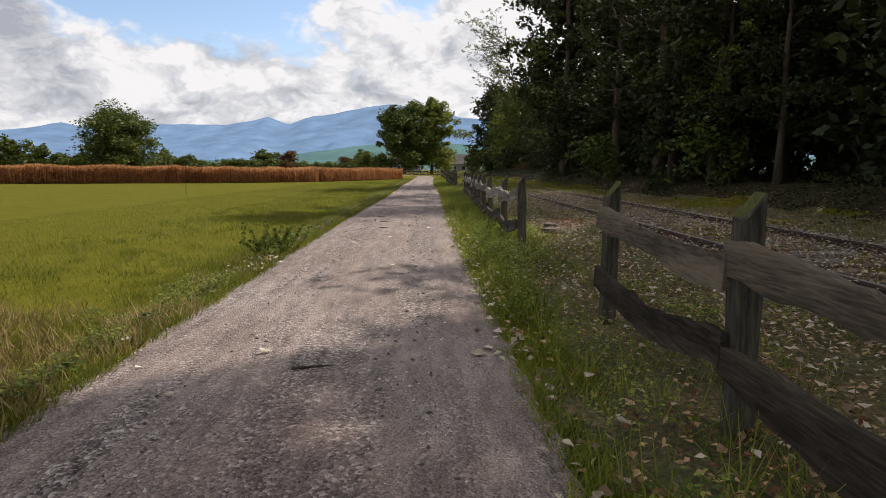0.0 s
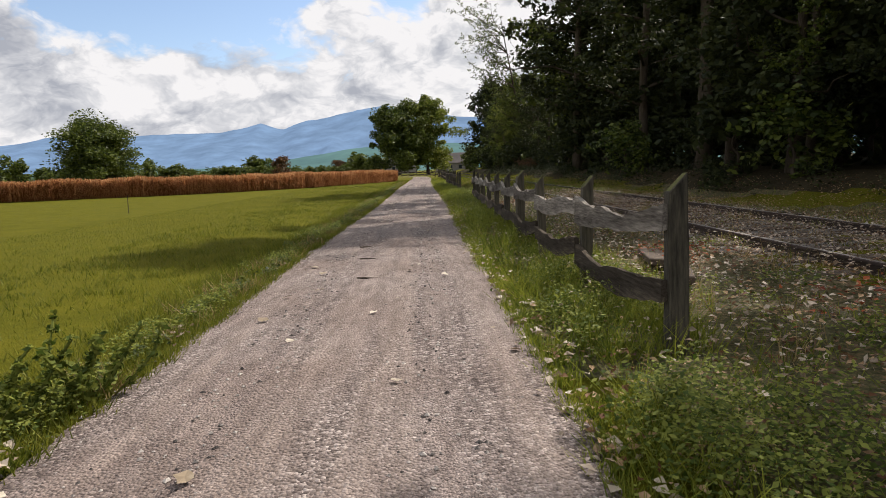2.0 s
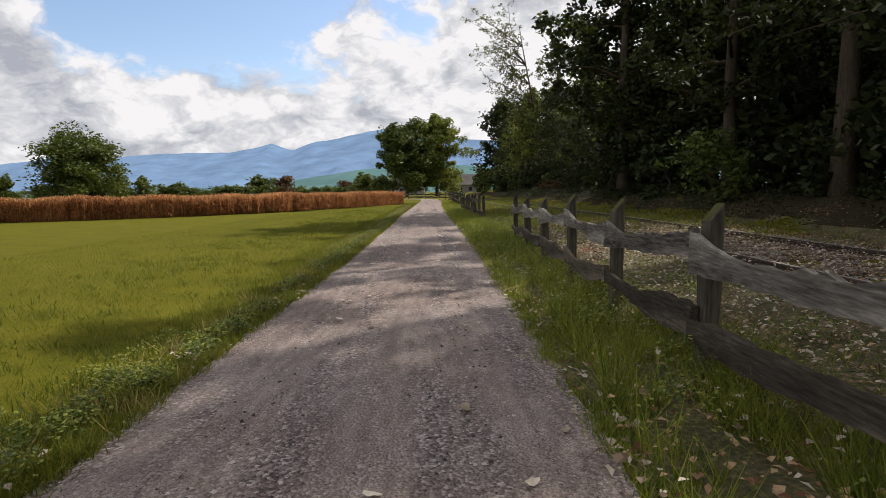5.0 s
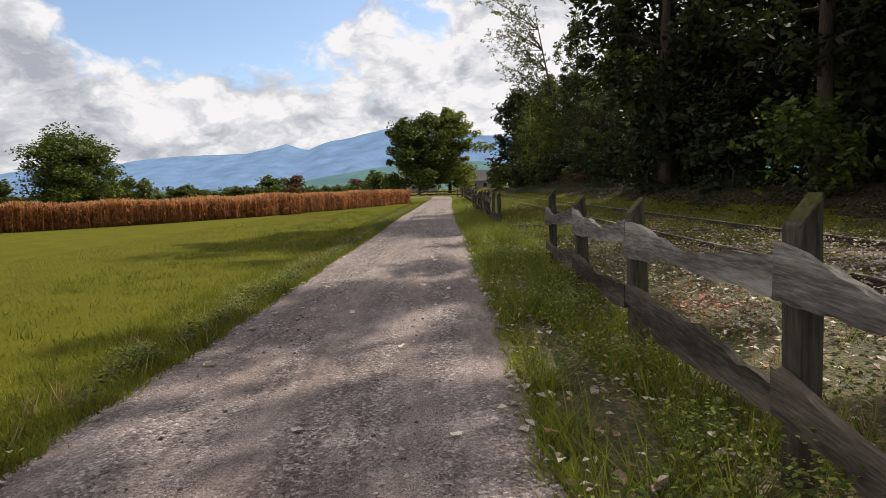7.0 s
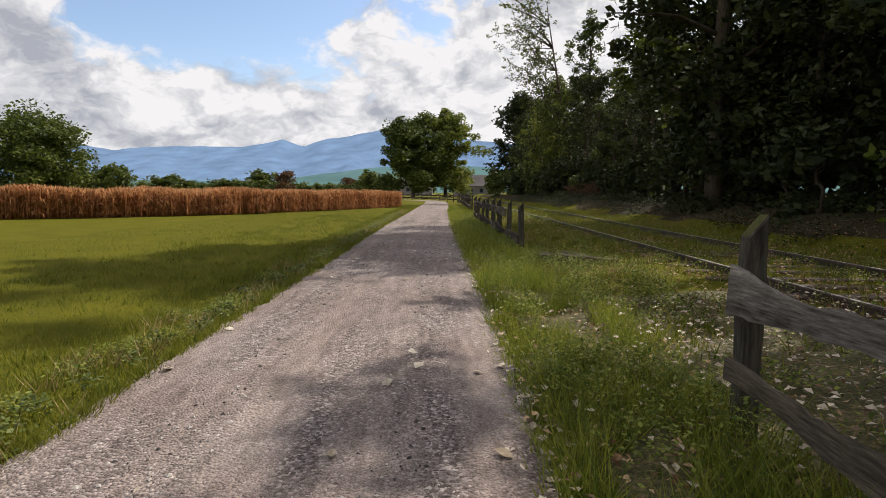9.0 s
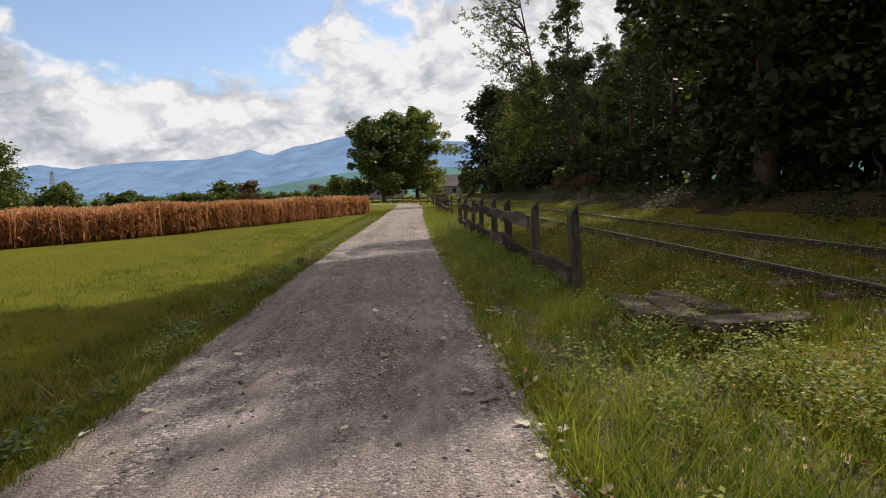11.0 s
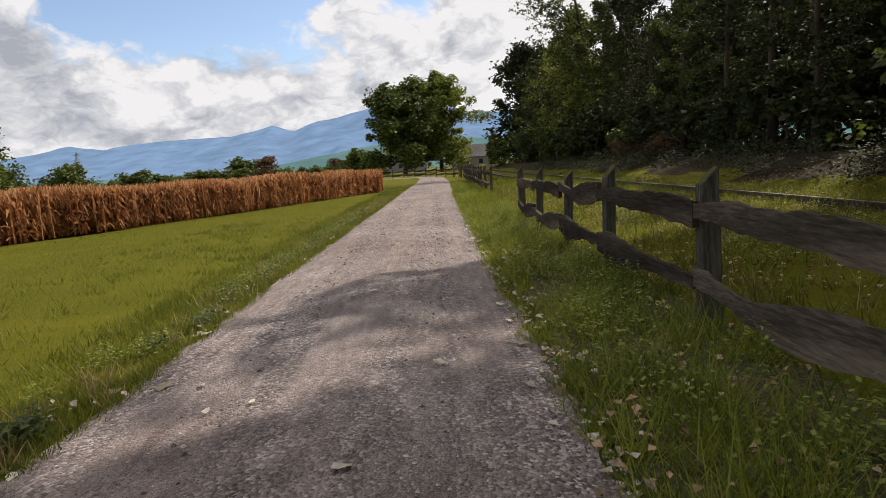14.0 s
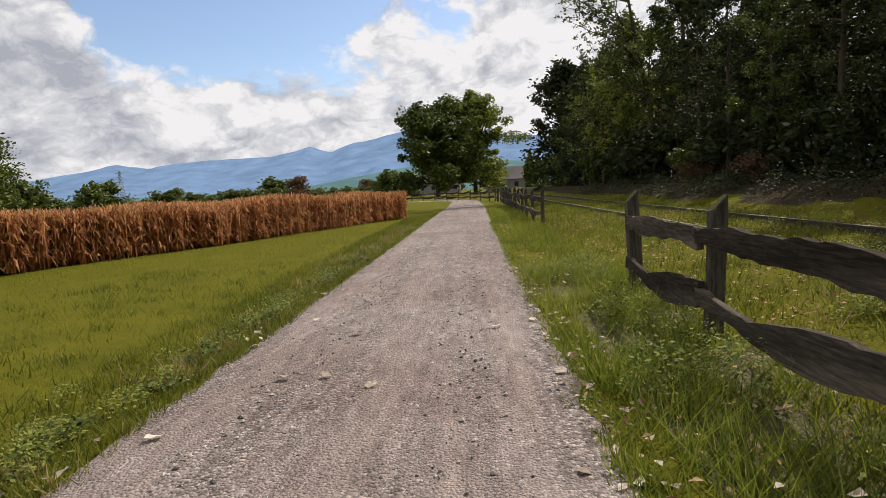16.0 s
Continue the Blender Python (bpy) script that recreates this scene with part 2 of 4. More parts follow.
M_BARK = material("bark", (0.035, 0.028, 0.02), (0.13, 0.105, 0.08), scale=9, rough=0.95, bump=0.03, stretch=(3, 3, 0.5))
M_LEAF = material("broad_leaves", (0.030, 0.050, 0.008), (0.13, 0.16, 0.025), scale=0.9, rough=0.55, leaf=0.3, island=0.4, coarse=0.5)
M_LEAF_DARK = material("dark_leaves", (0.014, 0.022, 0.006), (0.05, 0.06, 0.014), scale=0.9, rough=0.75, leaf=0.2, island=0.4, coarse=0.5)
M_LEAF_LIGHT = material("light_leaves", (0.07, 0.10, 0.012), (0.26, 0.28, 0.05), scale=0.9, rough=0.55, leaf=0.5, island=0.4, coarse=0.5)
M_RUSSET = material("russet_leaves", (0.06, 0.035, 0.016), (0.17, 0.09, 0.04), scale=0.9, rough=0.6, leaf=0.3, island=0.4)
M_CORN = material("ripe_maize", (0.22, 0.075, 0.026), (0.60, 0.31, 0.13), scale=3, rough=0.7, leaf=0.5, island=0.55, coarse=0.5)
M_TASSEL = material("dry_tassel", (0.28, 0.12, 0.045), (0.66, 0.38, 0.18), scale=3, rough=0.8, leaf=0.4, island=0.5)
M_FALLEN = material("fallen_leaf", (0.28, 0.22, 0.15), (0.62, 0.56, 0.46), scale=30, rough=0.7, random_ob=0.5, leaf=0.1)
M_FALLEN_BROWN = material("brown_fallen_leaf", (0.13, 0.055, 0.025), (0.46, 0.31, 0.18), scale=30, rough=0.75, island=0.6, leaf=0.1)
M_PALE_LITTER = material("pale_dead_leaf", (0.17, 0.115, 0.07), (0.52, 0.44, 0.35), scale=30, rough=0.55, island=0.8, leaf=0.15)
M_RED_LITTER = material("red_dead_leaf", (0.16, 0.035, 0.015), (0.46, 0.13, 0.05), scale=30, rough=0.6, island=0.6, leaf=0.25)
# blue haze over mountain and hill is emission put into their materials
M_MOUNTAIN = hazy("far_mountain_haze_glow", (0.05, 0.08, 0.12), (0.165, 0.255, 0.405), 0.9)
M_HILL = hazy("green_hill_haze_glow", (0.05, 0.09, 0.06), (0.10, 0.19, 0.25), 0.65)
M_STEEL = material("galvanised_steel", (0.16, 0.2, 0.26), (0.24, 0.28, 0.34), scale=2, rough=0.6)
M_RENDER = material("grey_render", (0.16, 0.15, 0.145), (0.26, 0.25, 0.24), scale=2, rough=0.9)
M_ROOF = material("dark_roof_tiles", (0.05, 0.045, 0.045), (0.12, 0.10, 0.10), scale=3, rough=0.8)
M_GLASS = material("dark_pane", (0.02, 0.025, 0.03), (0.04, 0.05, 0.06), scale=2, rough=0.1)


# ---- mesh helpers ----
def mesh_of(name, verts, faces, mat, smooth=False):
    me = bpy.data.meshes.new(name)
    me.from_pydata([tuple(v) for v in verts], [], faces)
    me.materials.append(mat)
    if smooth:
        me.polygons.foreach_set("use_smooth", [True] * len(me.polygons))
    me.update()
    return me


def fast_mesh(name, verts, corners, sides, mat, smooth=False):
    """A mesh from numpy: verts (n, 3), faces all with the same number of sides."""
    me = bpy.data.meshes.new(name)
    nf = len(corners) // sides
    me.vertices.add(len(verts))
    me.vertices.foreach_set("co", np.asarray(verts, dtype=np.float32).ravel())
    me.loops.add(len(corners))
    me.loops.foreach_set("vertex_index", np.asarray(corners, dtype=np.int32))
    me.polygons.add(nf)
    me.polygons.foreach_set("loop_start", np.arange(0, nf * sides, sides, dtype=np.int32))
    me.polygons.foreach_set("use_smooth", np.full(nf, smooth))
    me.materials.append(mat)
    me.update(calc_edges=True)
    me.validate()
    return me


def under(ob, parent):
    ob.parent = parent
    return ob


def part(name, me, parent, label="", m=None):
    ob = under(new(name, me), parent)
    if m is not None:
        ob.matrix_basis = m
    if label:
        ob["label"] = label
    return ob


def tube(points, radii, sides=7):
    """A tapered tube along points: verts and faces."""
    V, F = [], []
    pts = [Vector(p) for p in points]
    for i, p in enumerate(pts):
        d = (pts[min(i + 1, len(pts) - 1)] - pts[max(i - 1, 0)]).normalized()
        a = d.orthogonal().normalized()
        b = d.cross(a)
        for k in range(sides):
            w = 2 * math.pi * k / sides
            V.append(p + (a * math.cos(w) + b * math.sin(w)) * radii[i])
    for i in range(len(pts) - 1):
        for k in range(sides):
            k2 = (k + 1) % sides
            F.append((i * sides + k, i * sides + k2, (i + 1) * sides + k2, (i + 1) * sides + k))
    F.append(tuple(range(sides - 1, -1, -1)))
    F.append(tuple((len(pts) - 1) * sides + k for k in range(sides)))
    return V, F


def joined(pieces):
    V, F = [], []
    for v, f in pieces:
        o = len(V)
        V += v
        F += [tuple(i + o for i in face) for face in f]
    return V, F


def block(x0, x1, y0, y1, z0, z1):
    V = [Vector((x, y, z)) for z in (z0, z1) for x, y in ((x0, y0), (x1, y0), (x1, y1), (x0, y1))]
    return V, [(3, 2, 1, 0), (4, 5, 6, 7), (0, 1, 5, 4), (1, 2, 6, 5), (2, 3, 7, 6), (3, 0, 4, 7)]


def bevelled(name, v, f, mat, width=0.008):
    bm = bmesh.new()
    vs = [bm.verts.new(p) for p in v]
    for face in f:
        bm.faces.new([vs[i] for i in face])
    bmesh.ops.recalc_face_normals(bm, faces=bm.faces)
    if width:
        bmesh.ops.bevel(bm, geom=bm.edges[:], offset=width, segments=1, affect="EDGES")
    me = bpy.data.meshes.new(name)
    bm.to_mesh(me)
    bm.free()
    me.materials.append(mat)
    return me


def smooth(a, b, x):
    t = min(1, max(0, (x - a) / (b - a)))
    return t * t * (3 - 2 * t)


def along(points, s):
    """y to x on a polyline of (y, x)."""
    return float(np.interp(s, [p[0] for p in points], [p[1] for p in points]))


# ---- the lie of the land ----
ROAD_C = [(-30, -0.35), (2, -0.51), (9.6, -0.53), (19.5, -0.39), (29, -0.37), (40, -0.45), (60, -0.3), (78, -0.05), (95, -0.2)]
ROAD_W = 2.46


def ground_z(x, y):
    z = 0.85 * smooth(8.2, 12.0, x) + 0.8 * smooth(14, 60, x)
    z += 0.03 * noise.noise((x * 0.35, y * 0.35, 0.0)) * smooth(0.9, 2.0, abs(x + 0.4))
    c = along(ROAD_C, y) if y < 95 else 0
    z -= 0.035 * smooth(1.3, 1.8, abs(x - c)) * (1 - smooth(2.0, 3.5, abs(x - c)))
    z += 0.06 * smooth(2.8, 3.6, x) * (1 - smooth(8, 9, x))
    return z


def graded(a, b, fine, step, grow):
    """Marks that are fine inside (a, b) and spread out geometrically to the horizon."""
    marks = list(np.arange(a, b + 0.01, fine))
    s, lo, hi = step, a, b
    while hi < 4800:
        lo, hi = lo - s, hi + s
        marks = [lo] + marks + [hi]
        s *= grow
    return marks


gx, gy = graded(-8, 14, 0.35, 0.8, 1.35), graded(-8, 62, 0.7, 1.0, 1.3)
V = [(x, y, ground_z(x, y) - 0.013) for y in gy for x in gx]
W = len(gx)
F = [(j * W + i, j * W + i + 1, (j + 1) * W + i + 1, (j + 1) * W + i) for j in range(len(gy) - 1) for i in range(W - 1)]
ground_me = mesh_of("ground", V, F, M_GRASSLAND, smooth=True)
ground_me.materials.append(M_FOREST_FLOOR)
ground_me.materials.append(M_LITTER)
for p in ground_me.polygons:
    c = p.center
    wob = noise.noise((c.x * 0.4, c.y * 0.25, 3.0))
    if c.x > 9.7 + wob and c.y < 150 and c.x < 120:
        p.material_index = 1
    elif 0.85 + 0.5 * wob < c.x < 3.9 and c.y < (26 if c.x > 2.2 else 48) + 4 * wob or 7.3 < c.x and c.y < 28 + 6 * wob and c.x < 120 and wob < 0.1:
        p.material_index = 2
ground = tagged(new("ground", ground_me), "flat grassy ground with leaf litter below the trees", "ground", kind="structure")


def strip(name, centre, half_left, half_right, z, mat, y0, y1, step, cols, ragged, crown=0.0):
    V, F = [], []
    ys = np.arange(y0, y1, step)
    for y in ys:
        c = centre(y)
        hl = half_left + ragged * noise.noise((y * 1.7, 1.0, 0.0)) + ragged * 0.6 * noise.noise((y * 6, 1.0, 0.0))
        hr = half_right + ragged * noise.noise((y * 1.7, 9.0, 0.0)) + ragged * 0.6 * noise.noise((y * 6, 9.0, 0.0))
        for k in range(cols + 1):
            u = k / cols
            x = c - hl + (hl + hr) * u
            ruts = -0.012 * (math.exp(-((u - 0.27) / 0.09) ** 2) + math.exp(-((u - 0.73) / 0.09) ** 2))
            zz = z(x, y) + crown * (1 - (2 * u - 1) ** 4) + ruts * (crown > 0)
            V.append((x, y, zz))
    for j in range(len(ys) - 1):
        for k in range(cols):
            a = j * (cols + 1) + k
            F.append((a, a + 1, a + cols + 2, a + cols + 1))
    return mesh_of(name, V, F, mat, smooth=True)


def road_z(x, y):
    return 0.006 * noise.noise((x * 0.3, y * 0.15, 5.0))


def bend(u):
    """The far bend of the track, u from 0 to 1."""
    pts = [(-0.2, 95.0), (-0.6, 99.5), (-2.2, 103.5), (-6.0, 106.5), (-14.0, 108.0), (-34.0, 109.0), (-70.0, 110.0)]
    k = min(int(u * (len(pts) - 1)), len(pts) - 2)
    w = u * (len(pts) - 1) - k
    return Vector(pts[k]).lerp(Vector(pts[k + 1]), w)


tagged(new("road", strip("road", lambda y: along(ROAD_C, y), ROAD_W / 2, ROAD_W / 2, road_z, M_GRAVEL, -30, 95.3, 0.15, 16, 0.085, 0.035)),
       "pale grey-brown gravel farm track with faint wheel ruts", "gravel track", kind="structure")
V, F = [], []
for i in range(41):
    p, q = bend(i / 40), bend(min(1, i / 40 + 0.01))
    if i == 40:
        q = p + (p - bend(0.99))
    n = (q - p).normalized()
    side = Vector((n.y, -n.x)) * (ROAD_W / 2 + 0.5 * smooth(3, 12, i))
    for s in (-1, 0, 1):
        V.append((p.x + side.x * s, p.y + side.y * s, 0.03 if s == 0 else 0.0))
    if i:
        a = (i - 1) * 3
        F += [(a, a + 1, a + 4, a + 3), (a + 1, a + 2, a + 5, a + 4)]
tagged(new("road_bend", mesh_of("road_bend", V, F, M_GRAVEL, True)), "far bend of the gravel track below the tree", "gravel track", kind="structure")


def rail_x(y):
    return 4.22 + 0.0125 * y


tagged(new("ballast_bed", strip("ballast_bed", lambda y: rail_x(y) + 1.1, 1.7, 1.6, lambda x, y: 0.05 + 0.03 * noise.noise((x * 2, y * 2, 0.0)), M_BALLAST, -30, 24, 0.4, 10, 0.3)),
       "old stony ballast strewn with dead leaves between the rails", "ballast", kind="structure")

# ---- mountains and far land ----
RIDGE = [(-1.6, 0.06), (-1.2, 0.05), (-0.95, 0.055), (-0.75, 0.052), (-0.63, 0.066), (-0.60, 0.072), (-0.54, 0.062), (-0.46, 0.070), (-0.40, 0.072), (-0.33, 0.070),
         (-0.29, 0.077), (-0.262, 0.084), (-0.228, 0.073), (-0.185, 0.086), (-0.13, 0.097), (-0.06, 0.105), (0.0, 0.099), (0.06, 0.088), (0.14, 0.080), (0.3, 0.09), (0.6, 0.07), (1.6, 0.06)]
HILL = [(-1.6, 0.012), (-0.30, 0.014), (-0.18, 0.030), (-0.10, 0.040), (-0.02, 0.046), (0.06, 0.044), (0.15, 0.035), (0.4, 0.03), (1.6, 0.02)]


def range_of(name, profile, distance, depth, mat, rough, label, seed, lift=1.0):
    V, F = [], []
    us = np.linspace(-1.6, 1.6, 420)
    rows = 12
    for j in range(rows + 1):
        w = j / rows
        for u in us:
            h = along(profile, u) * distance * lift
            y = distance + depth * (w - 1)
            bump = noise.fractal((u * 14, w * 1.5, seed), 1.0, 2.0, 5)
            z = h * (w ** 1.15) + rough * h * bump * (0.35 + w * (1 - w) * 2) * (w > 0) - (2 if j == 0 else 0)
            V.append((u * distance * (0.82 + 0.18 * w), y, z))
    n = len(us)
    for j in range(rows):
        for i in range(n - 1):
            F.append((j * n + i, j * n + i + 1, (j + 1) * n + i + 1, (j + 1) * n + i))
    return tagged(new(name, mesh_of(name, V, F, mat, True)), label, "mountain", kind="structure")


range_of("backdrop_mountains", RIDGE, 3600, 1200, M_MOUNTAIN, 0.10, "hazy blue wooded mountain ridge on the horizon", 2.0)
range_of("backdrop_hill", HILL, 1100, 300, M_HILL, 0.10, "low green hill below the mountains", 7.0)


# ---- railway ----
def rail_mesh(length):
    """Flat-bottomed rail: foot, web and head, running along y."""
    prof = [(-0.06, 0), (0.06, 0), (0.06, 0.012), (0.012, 0.03), (0.012, 0.10), (0.033, 0.112), (0.033, 0.138), (0.024, 0.146), (-0.024, 0.146), (-0.033, 0.138), (-0.033, 0.112), (-0.012, 0.10), (-0.012, 0.03), (-0.06, 0.012)]
    n = len(prof)
    V = [(x, y, z) for y in (0, length) for x, z in prof]
    F = [(k, (k + 1) % n, n + (k + 1) % n, n + k) for k in range(n)] + [tuple(range(n)), tuple(range(2 * n - 1, n - 1, -1))]
    me = mesh_of("rail", V, F, M_RAIL)
    me.materials.append(M_RAILHEAD)
    for p in me.polygons:
        if p.index in (7,):
            p.material_index = 1
    return me


track = tagged(new("railway_track"), "disused rusty railway track half sunk in grass and leaves", "railway")
rail_me = rail_mesh(12.0)
for off in (0.0, 2.2):
    for k in range(14):
        y = -28 + 12.02 * k
        part("rail", rail_me, track, "rusty steel rail with a worn head", Matrix.Translation((rail_x(y) + off, y, 0.045)) @ Matrix.Rotation(-0.0125, 4, "Z"))
rng = random.Random(5)
sleeper_me = bevelled("sleeper", *block(-1.55, 1.55, -0.12, 0.12, -0.06, 0.035), M_SLEEPER, 0.015)
for k in range(70):
    y = -20 + 0.75 * k
    part("sleeper", sleeper_me, track, m=pose(rail_x(y) + 1.1, y, 0.05 + rng.uniform(-0.02, 0.005), 0, 0, rng.uniform(-2, 2)))


# ---- wooden fences ----
def post_mesh(h, seed, pointed):
    r = random.Random(seed)
    w, d = 0.058 + r.uniform(-0.006, 0.008), 0.055
    bm = bmesh.new()
    levels = [(-0.25, 1.0), (0.0, 1.04), (0.3, 0.98), (0.6, 1.02), (0.88, 0.97), (1.0, 0.93)]
    rings = []
    for u, s in levels:
        z = u * h if u > 0 else u
        ring = []
        for sx, sy in ((-1, -1), (1, -1), (1, 1), (-1, 1)):
            top = (0.11 if sx * pointed > 0 else 0) if u == 1.0 else 0
            ring.append(bm.verts.new((sx * w * s + r.uniform(-0.006, 0.006), sy * d * s + r.uniform(-0.006, 0.006), z - top)))
        rings.append(ring)
    for a, b in zip(rings, rings[1:]):
        for k in range(4):
            bm.faces.new((a[k], a[(k + 1) % 4], b[(k + 1) % 4], b[k]))
    bm.faces.new(rings[-1])
    bm.faces.new(rings[0][::-1])
    bmesh.ops.bevel(bm, geom=bm.edges[:], offset=0.009, segments=1, affect="EDGES")
    me = bpy.data.meshes.new("post")
    bm.to_mesh(me)
    bm.free()
    me.materials.append(M_POST)
    me.materials.append(M_MOSS)
    for p in me.polygons:
        if p.normal.z > 0.6 and p.center.z > h * 0.7:
            p.material_index = 1
    return me


def board_mesh(seed, width, wave, mat=M_WOOD):
    """A live-edged plank of length 1 along y with wavy top and bottom edges."""
    r = random.Random(seed)
    n, T = 26, 0.025
    pa, pb, pc = (r.uniform(0, 6) for _ in range(3))
    V, F = [], []
    for i in range(n + 1):
        u = i / n
        top = width / 2 + wave * (math.sin(u * 5 + pa) * 0.6 + math.sin(u * 11 + pb) * 0.25 + 0.5 * noise.noise((u * 9, seed, 0.0)) + 0.35 * noise.noise((u * 30, seed, 0.0)))
        bot = -width / 2 + wave * (math.sin(u * 4 + pc) * 0.7 + math.sin(u * 9 + pa) * 0.25 + 0.4 * noise.noise((u * 9, seed, 4.0)) + 0.2 * noise.noise((u * 30, seed, 4.0)))
        sag = -0.04 * math.sin(u * math.pi) * r.choice((1, 1))
        twist = 0.012 * noise.noise((u * 3, seed, 8.0))
        V += [(-T + twist, u, bot + sag), (T + twist, u, bot + sag + 0.008), (T - twist, u, top + sag - 0.006), (-T - twist, u, top + sag)]
    for i in range(n):
        a, b = i * 4, i * 4 + 4
        for k in range(4):
            k2 = (k + 1) % 4
            F.append((a + k, b + k, b + k2, a + k2))
    F += [(0, 1, 2, 3), (n * 4 + 3, n * 4 + 2, n * 4 + 1, n * 4)]
    me = mesh_of("board", V, F, mat)
    return me


BOARDS = [board_mesh(s, 0.165, 0.055) for s in range(6)]
BOARDS_WILD = [board_mesh(s + 20, 0.165, 0.062) for s in range(5)]
BOARDS_PALE = [board_mesh(s + 40, 0.18, 0.062, M_PALE_WOOD) for s in range(6)]
POSTS = [post_mesh(1.0, s, -1) for s in range(5)]


def fence(points, heights, label, missing_top=(), missing_low=(), boards=BOARDS, low_boards=None, seed=0, top_z=0.78, low_z=0.33):
    r = random.Random(seed)
    root = tagged(new("fence"), label, "fence", group="fences along the track")
    root.location = (*points[0], 0)
    base = Vector(root.location)
    for i, (x, y) in enumerate(points):
        p = part("post", POSTS[r.randrange(5)], root, "square weathered post with a mossy slanting top")
        p.matrix_basis = pose(x - base.x, y - base.y, 0, r.uniform(-2, 2), r.uniform(-2.5, 2.5), r.uniform(-6, 6)) @ Matrix.Diagonal((1, 1, heights + r.uniform(-0.03, 0.04), 1))
        if i + 1 == len(points):
            break
        x2, y2 = points[i + 1]
        run = math.hypot(x2 - x, y2 - y)
        turn = math.degrees(math.atan2(-(x2 - x), y2 - y))
        for z, gone, kinds in ((top_z, missing_top, boards), (low_z, missing_low, low_boards or boards)):
            dz0, dz1 = r.uniform(-0.03, 0.03), r.uniform(-0.03, 0.03)
            me = r.choice(kinds)
            if i in gone:
                continue
            b = part("board", me, root, "grey weathered plank with wavy natural edges")
            side = -0.082 - 0.006 * (i % 2)
            n = Vector(((y2 - y), -(x2 - x))).normalized() * side
            b.matrix_basis = pose(x - base.x + n.x, y - base.y + n.y, z + dz0, math.degrees(math.atan2(dz1 - dz0, run)), r.uniform(-4, 4), turn) @ Matrix.Diagonal((1, run + 0.03, 1, 1))
    return root


fence([(1.62, -8.9), (1.62, -6.4), (1.6, -4.1), (1.62, -1.87), (1.62, 0.13)], 1.08, "weathered plank fence with wavy boards beside the track", seed=1)
fence([(1.60, 4.33), (1.60, 6.45), (1.58, 8.42), (1.60, 10.35), (1.66, 12.4), (1.72, 14.45), (1.78, 16.48), (1.84, 18.65), (1.90, 20.75), (1.95, 22.8)], 1.10,
      "long grey plank fence with wavy boards above weeds", boards=BOARDS_PALE, low_boards=BOARDS, seed=2)
fence([(2.0, 31.75), (1.97, 33.77), (1.98, 36.1), (1.96, 37.8), (1.94, 40.0), (1.92, 41.8), (1.88, 43.72), (1.92, 45.75)], 1.05,
      "old plank fence with crooked boards, one upper board missing", missing_top=(0,), boards=BOARDS_WILD, seed=3)
fence([(2.38, 57.4), (2.38, 60.0), (2.41, 62.7), (2.45, 64.8), (2.48, 66.9), (2.52, 69.0), (2.55, 71.1), (2.58, 73.2), (2.61, 75.3), (2.64, 77.4), (2.66, 79.5), (2.67, 81.6), (2.68, 83.7), (2.68, 85.8)], 1.12,
      "dark plank fence beyond the opening", boards=BOARDS_WILD, seed=4)
far_pts = []
for i in range(16):
    u = i / 15
    far_pts.append((2.6 + (-14.6) * smooth(0.15, 1.2, u) * 1.1, 88.5 + 23.5 * smooth(0.0, 0.85, u)))
fence(far_pts, 1.12, "dark far fence curving round the bend", seed=6)


# ---- trees ----
def crown_mesh(centres, spreads, count, size, mat, r, flat=0.75):
    """Many small folded leaves scattered in clumps about centres."""
    C, S = np.array(centres), np.array(spreads)
    idx = r.integers(0, len(C), count)
    d = r.normal(size=(count, 3))
    d /= np.linalg.norm(d, axis=1, keepdims=True)
    d *= (r.random((count, 1)) ** 0.45)
    P = C[idx] + d * S[idx][:, None] * np.array((1, 1, flat))
    a = r.normal(size=(count, 3))
    a[:, 2] *= 0.6
    a /= np.linalg.norm(a, axis=1, keepdims=True)
    b = np.cross(a, r.normal(size=(count, 3)))
    b /= np.linalg.norm(b, axis=1, keepdims=True)
    s = size * r.uniform(0.6, 1.35, (count, 1))
    verts = np.stack((P - a * s, P + b * s * 0.55 + a * s * 0.1, P + a * s, P - b * s * 0.55 + a * s * 0.1), axis=1).reshape(-1, 3)
    return fast_mesh("crown", verts, np.arange(count * 4), 4, mat)


def limb(r, start, direction, length, radius, steps=6, droop=0.0, wander=0.25):
    pts, rad = [Vector(start)], [radius]
    d = Vector(direction).normalized()
    for i in range(steps):
        d = (d + Vector((r.gauss(0, wander), r.gauss(0, wander), r.gauss(0, wander * 0.6) - droop))).normalized()
        pts.append(pts[-1] + d * (length / steps))
        rad.append(max(0.008, radius * (1 - 0.85 * (i + 1) / steps)))
    return pts, rad


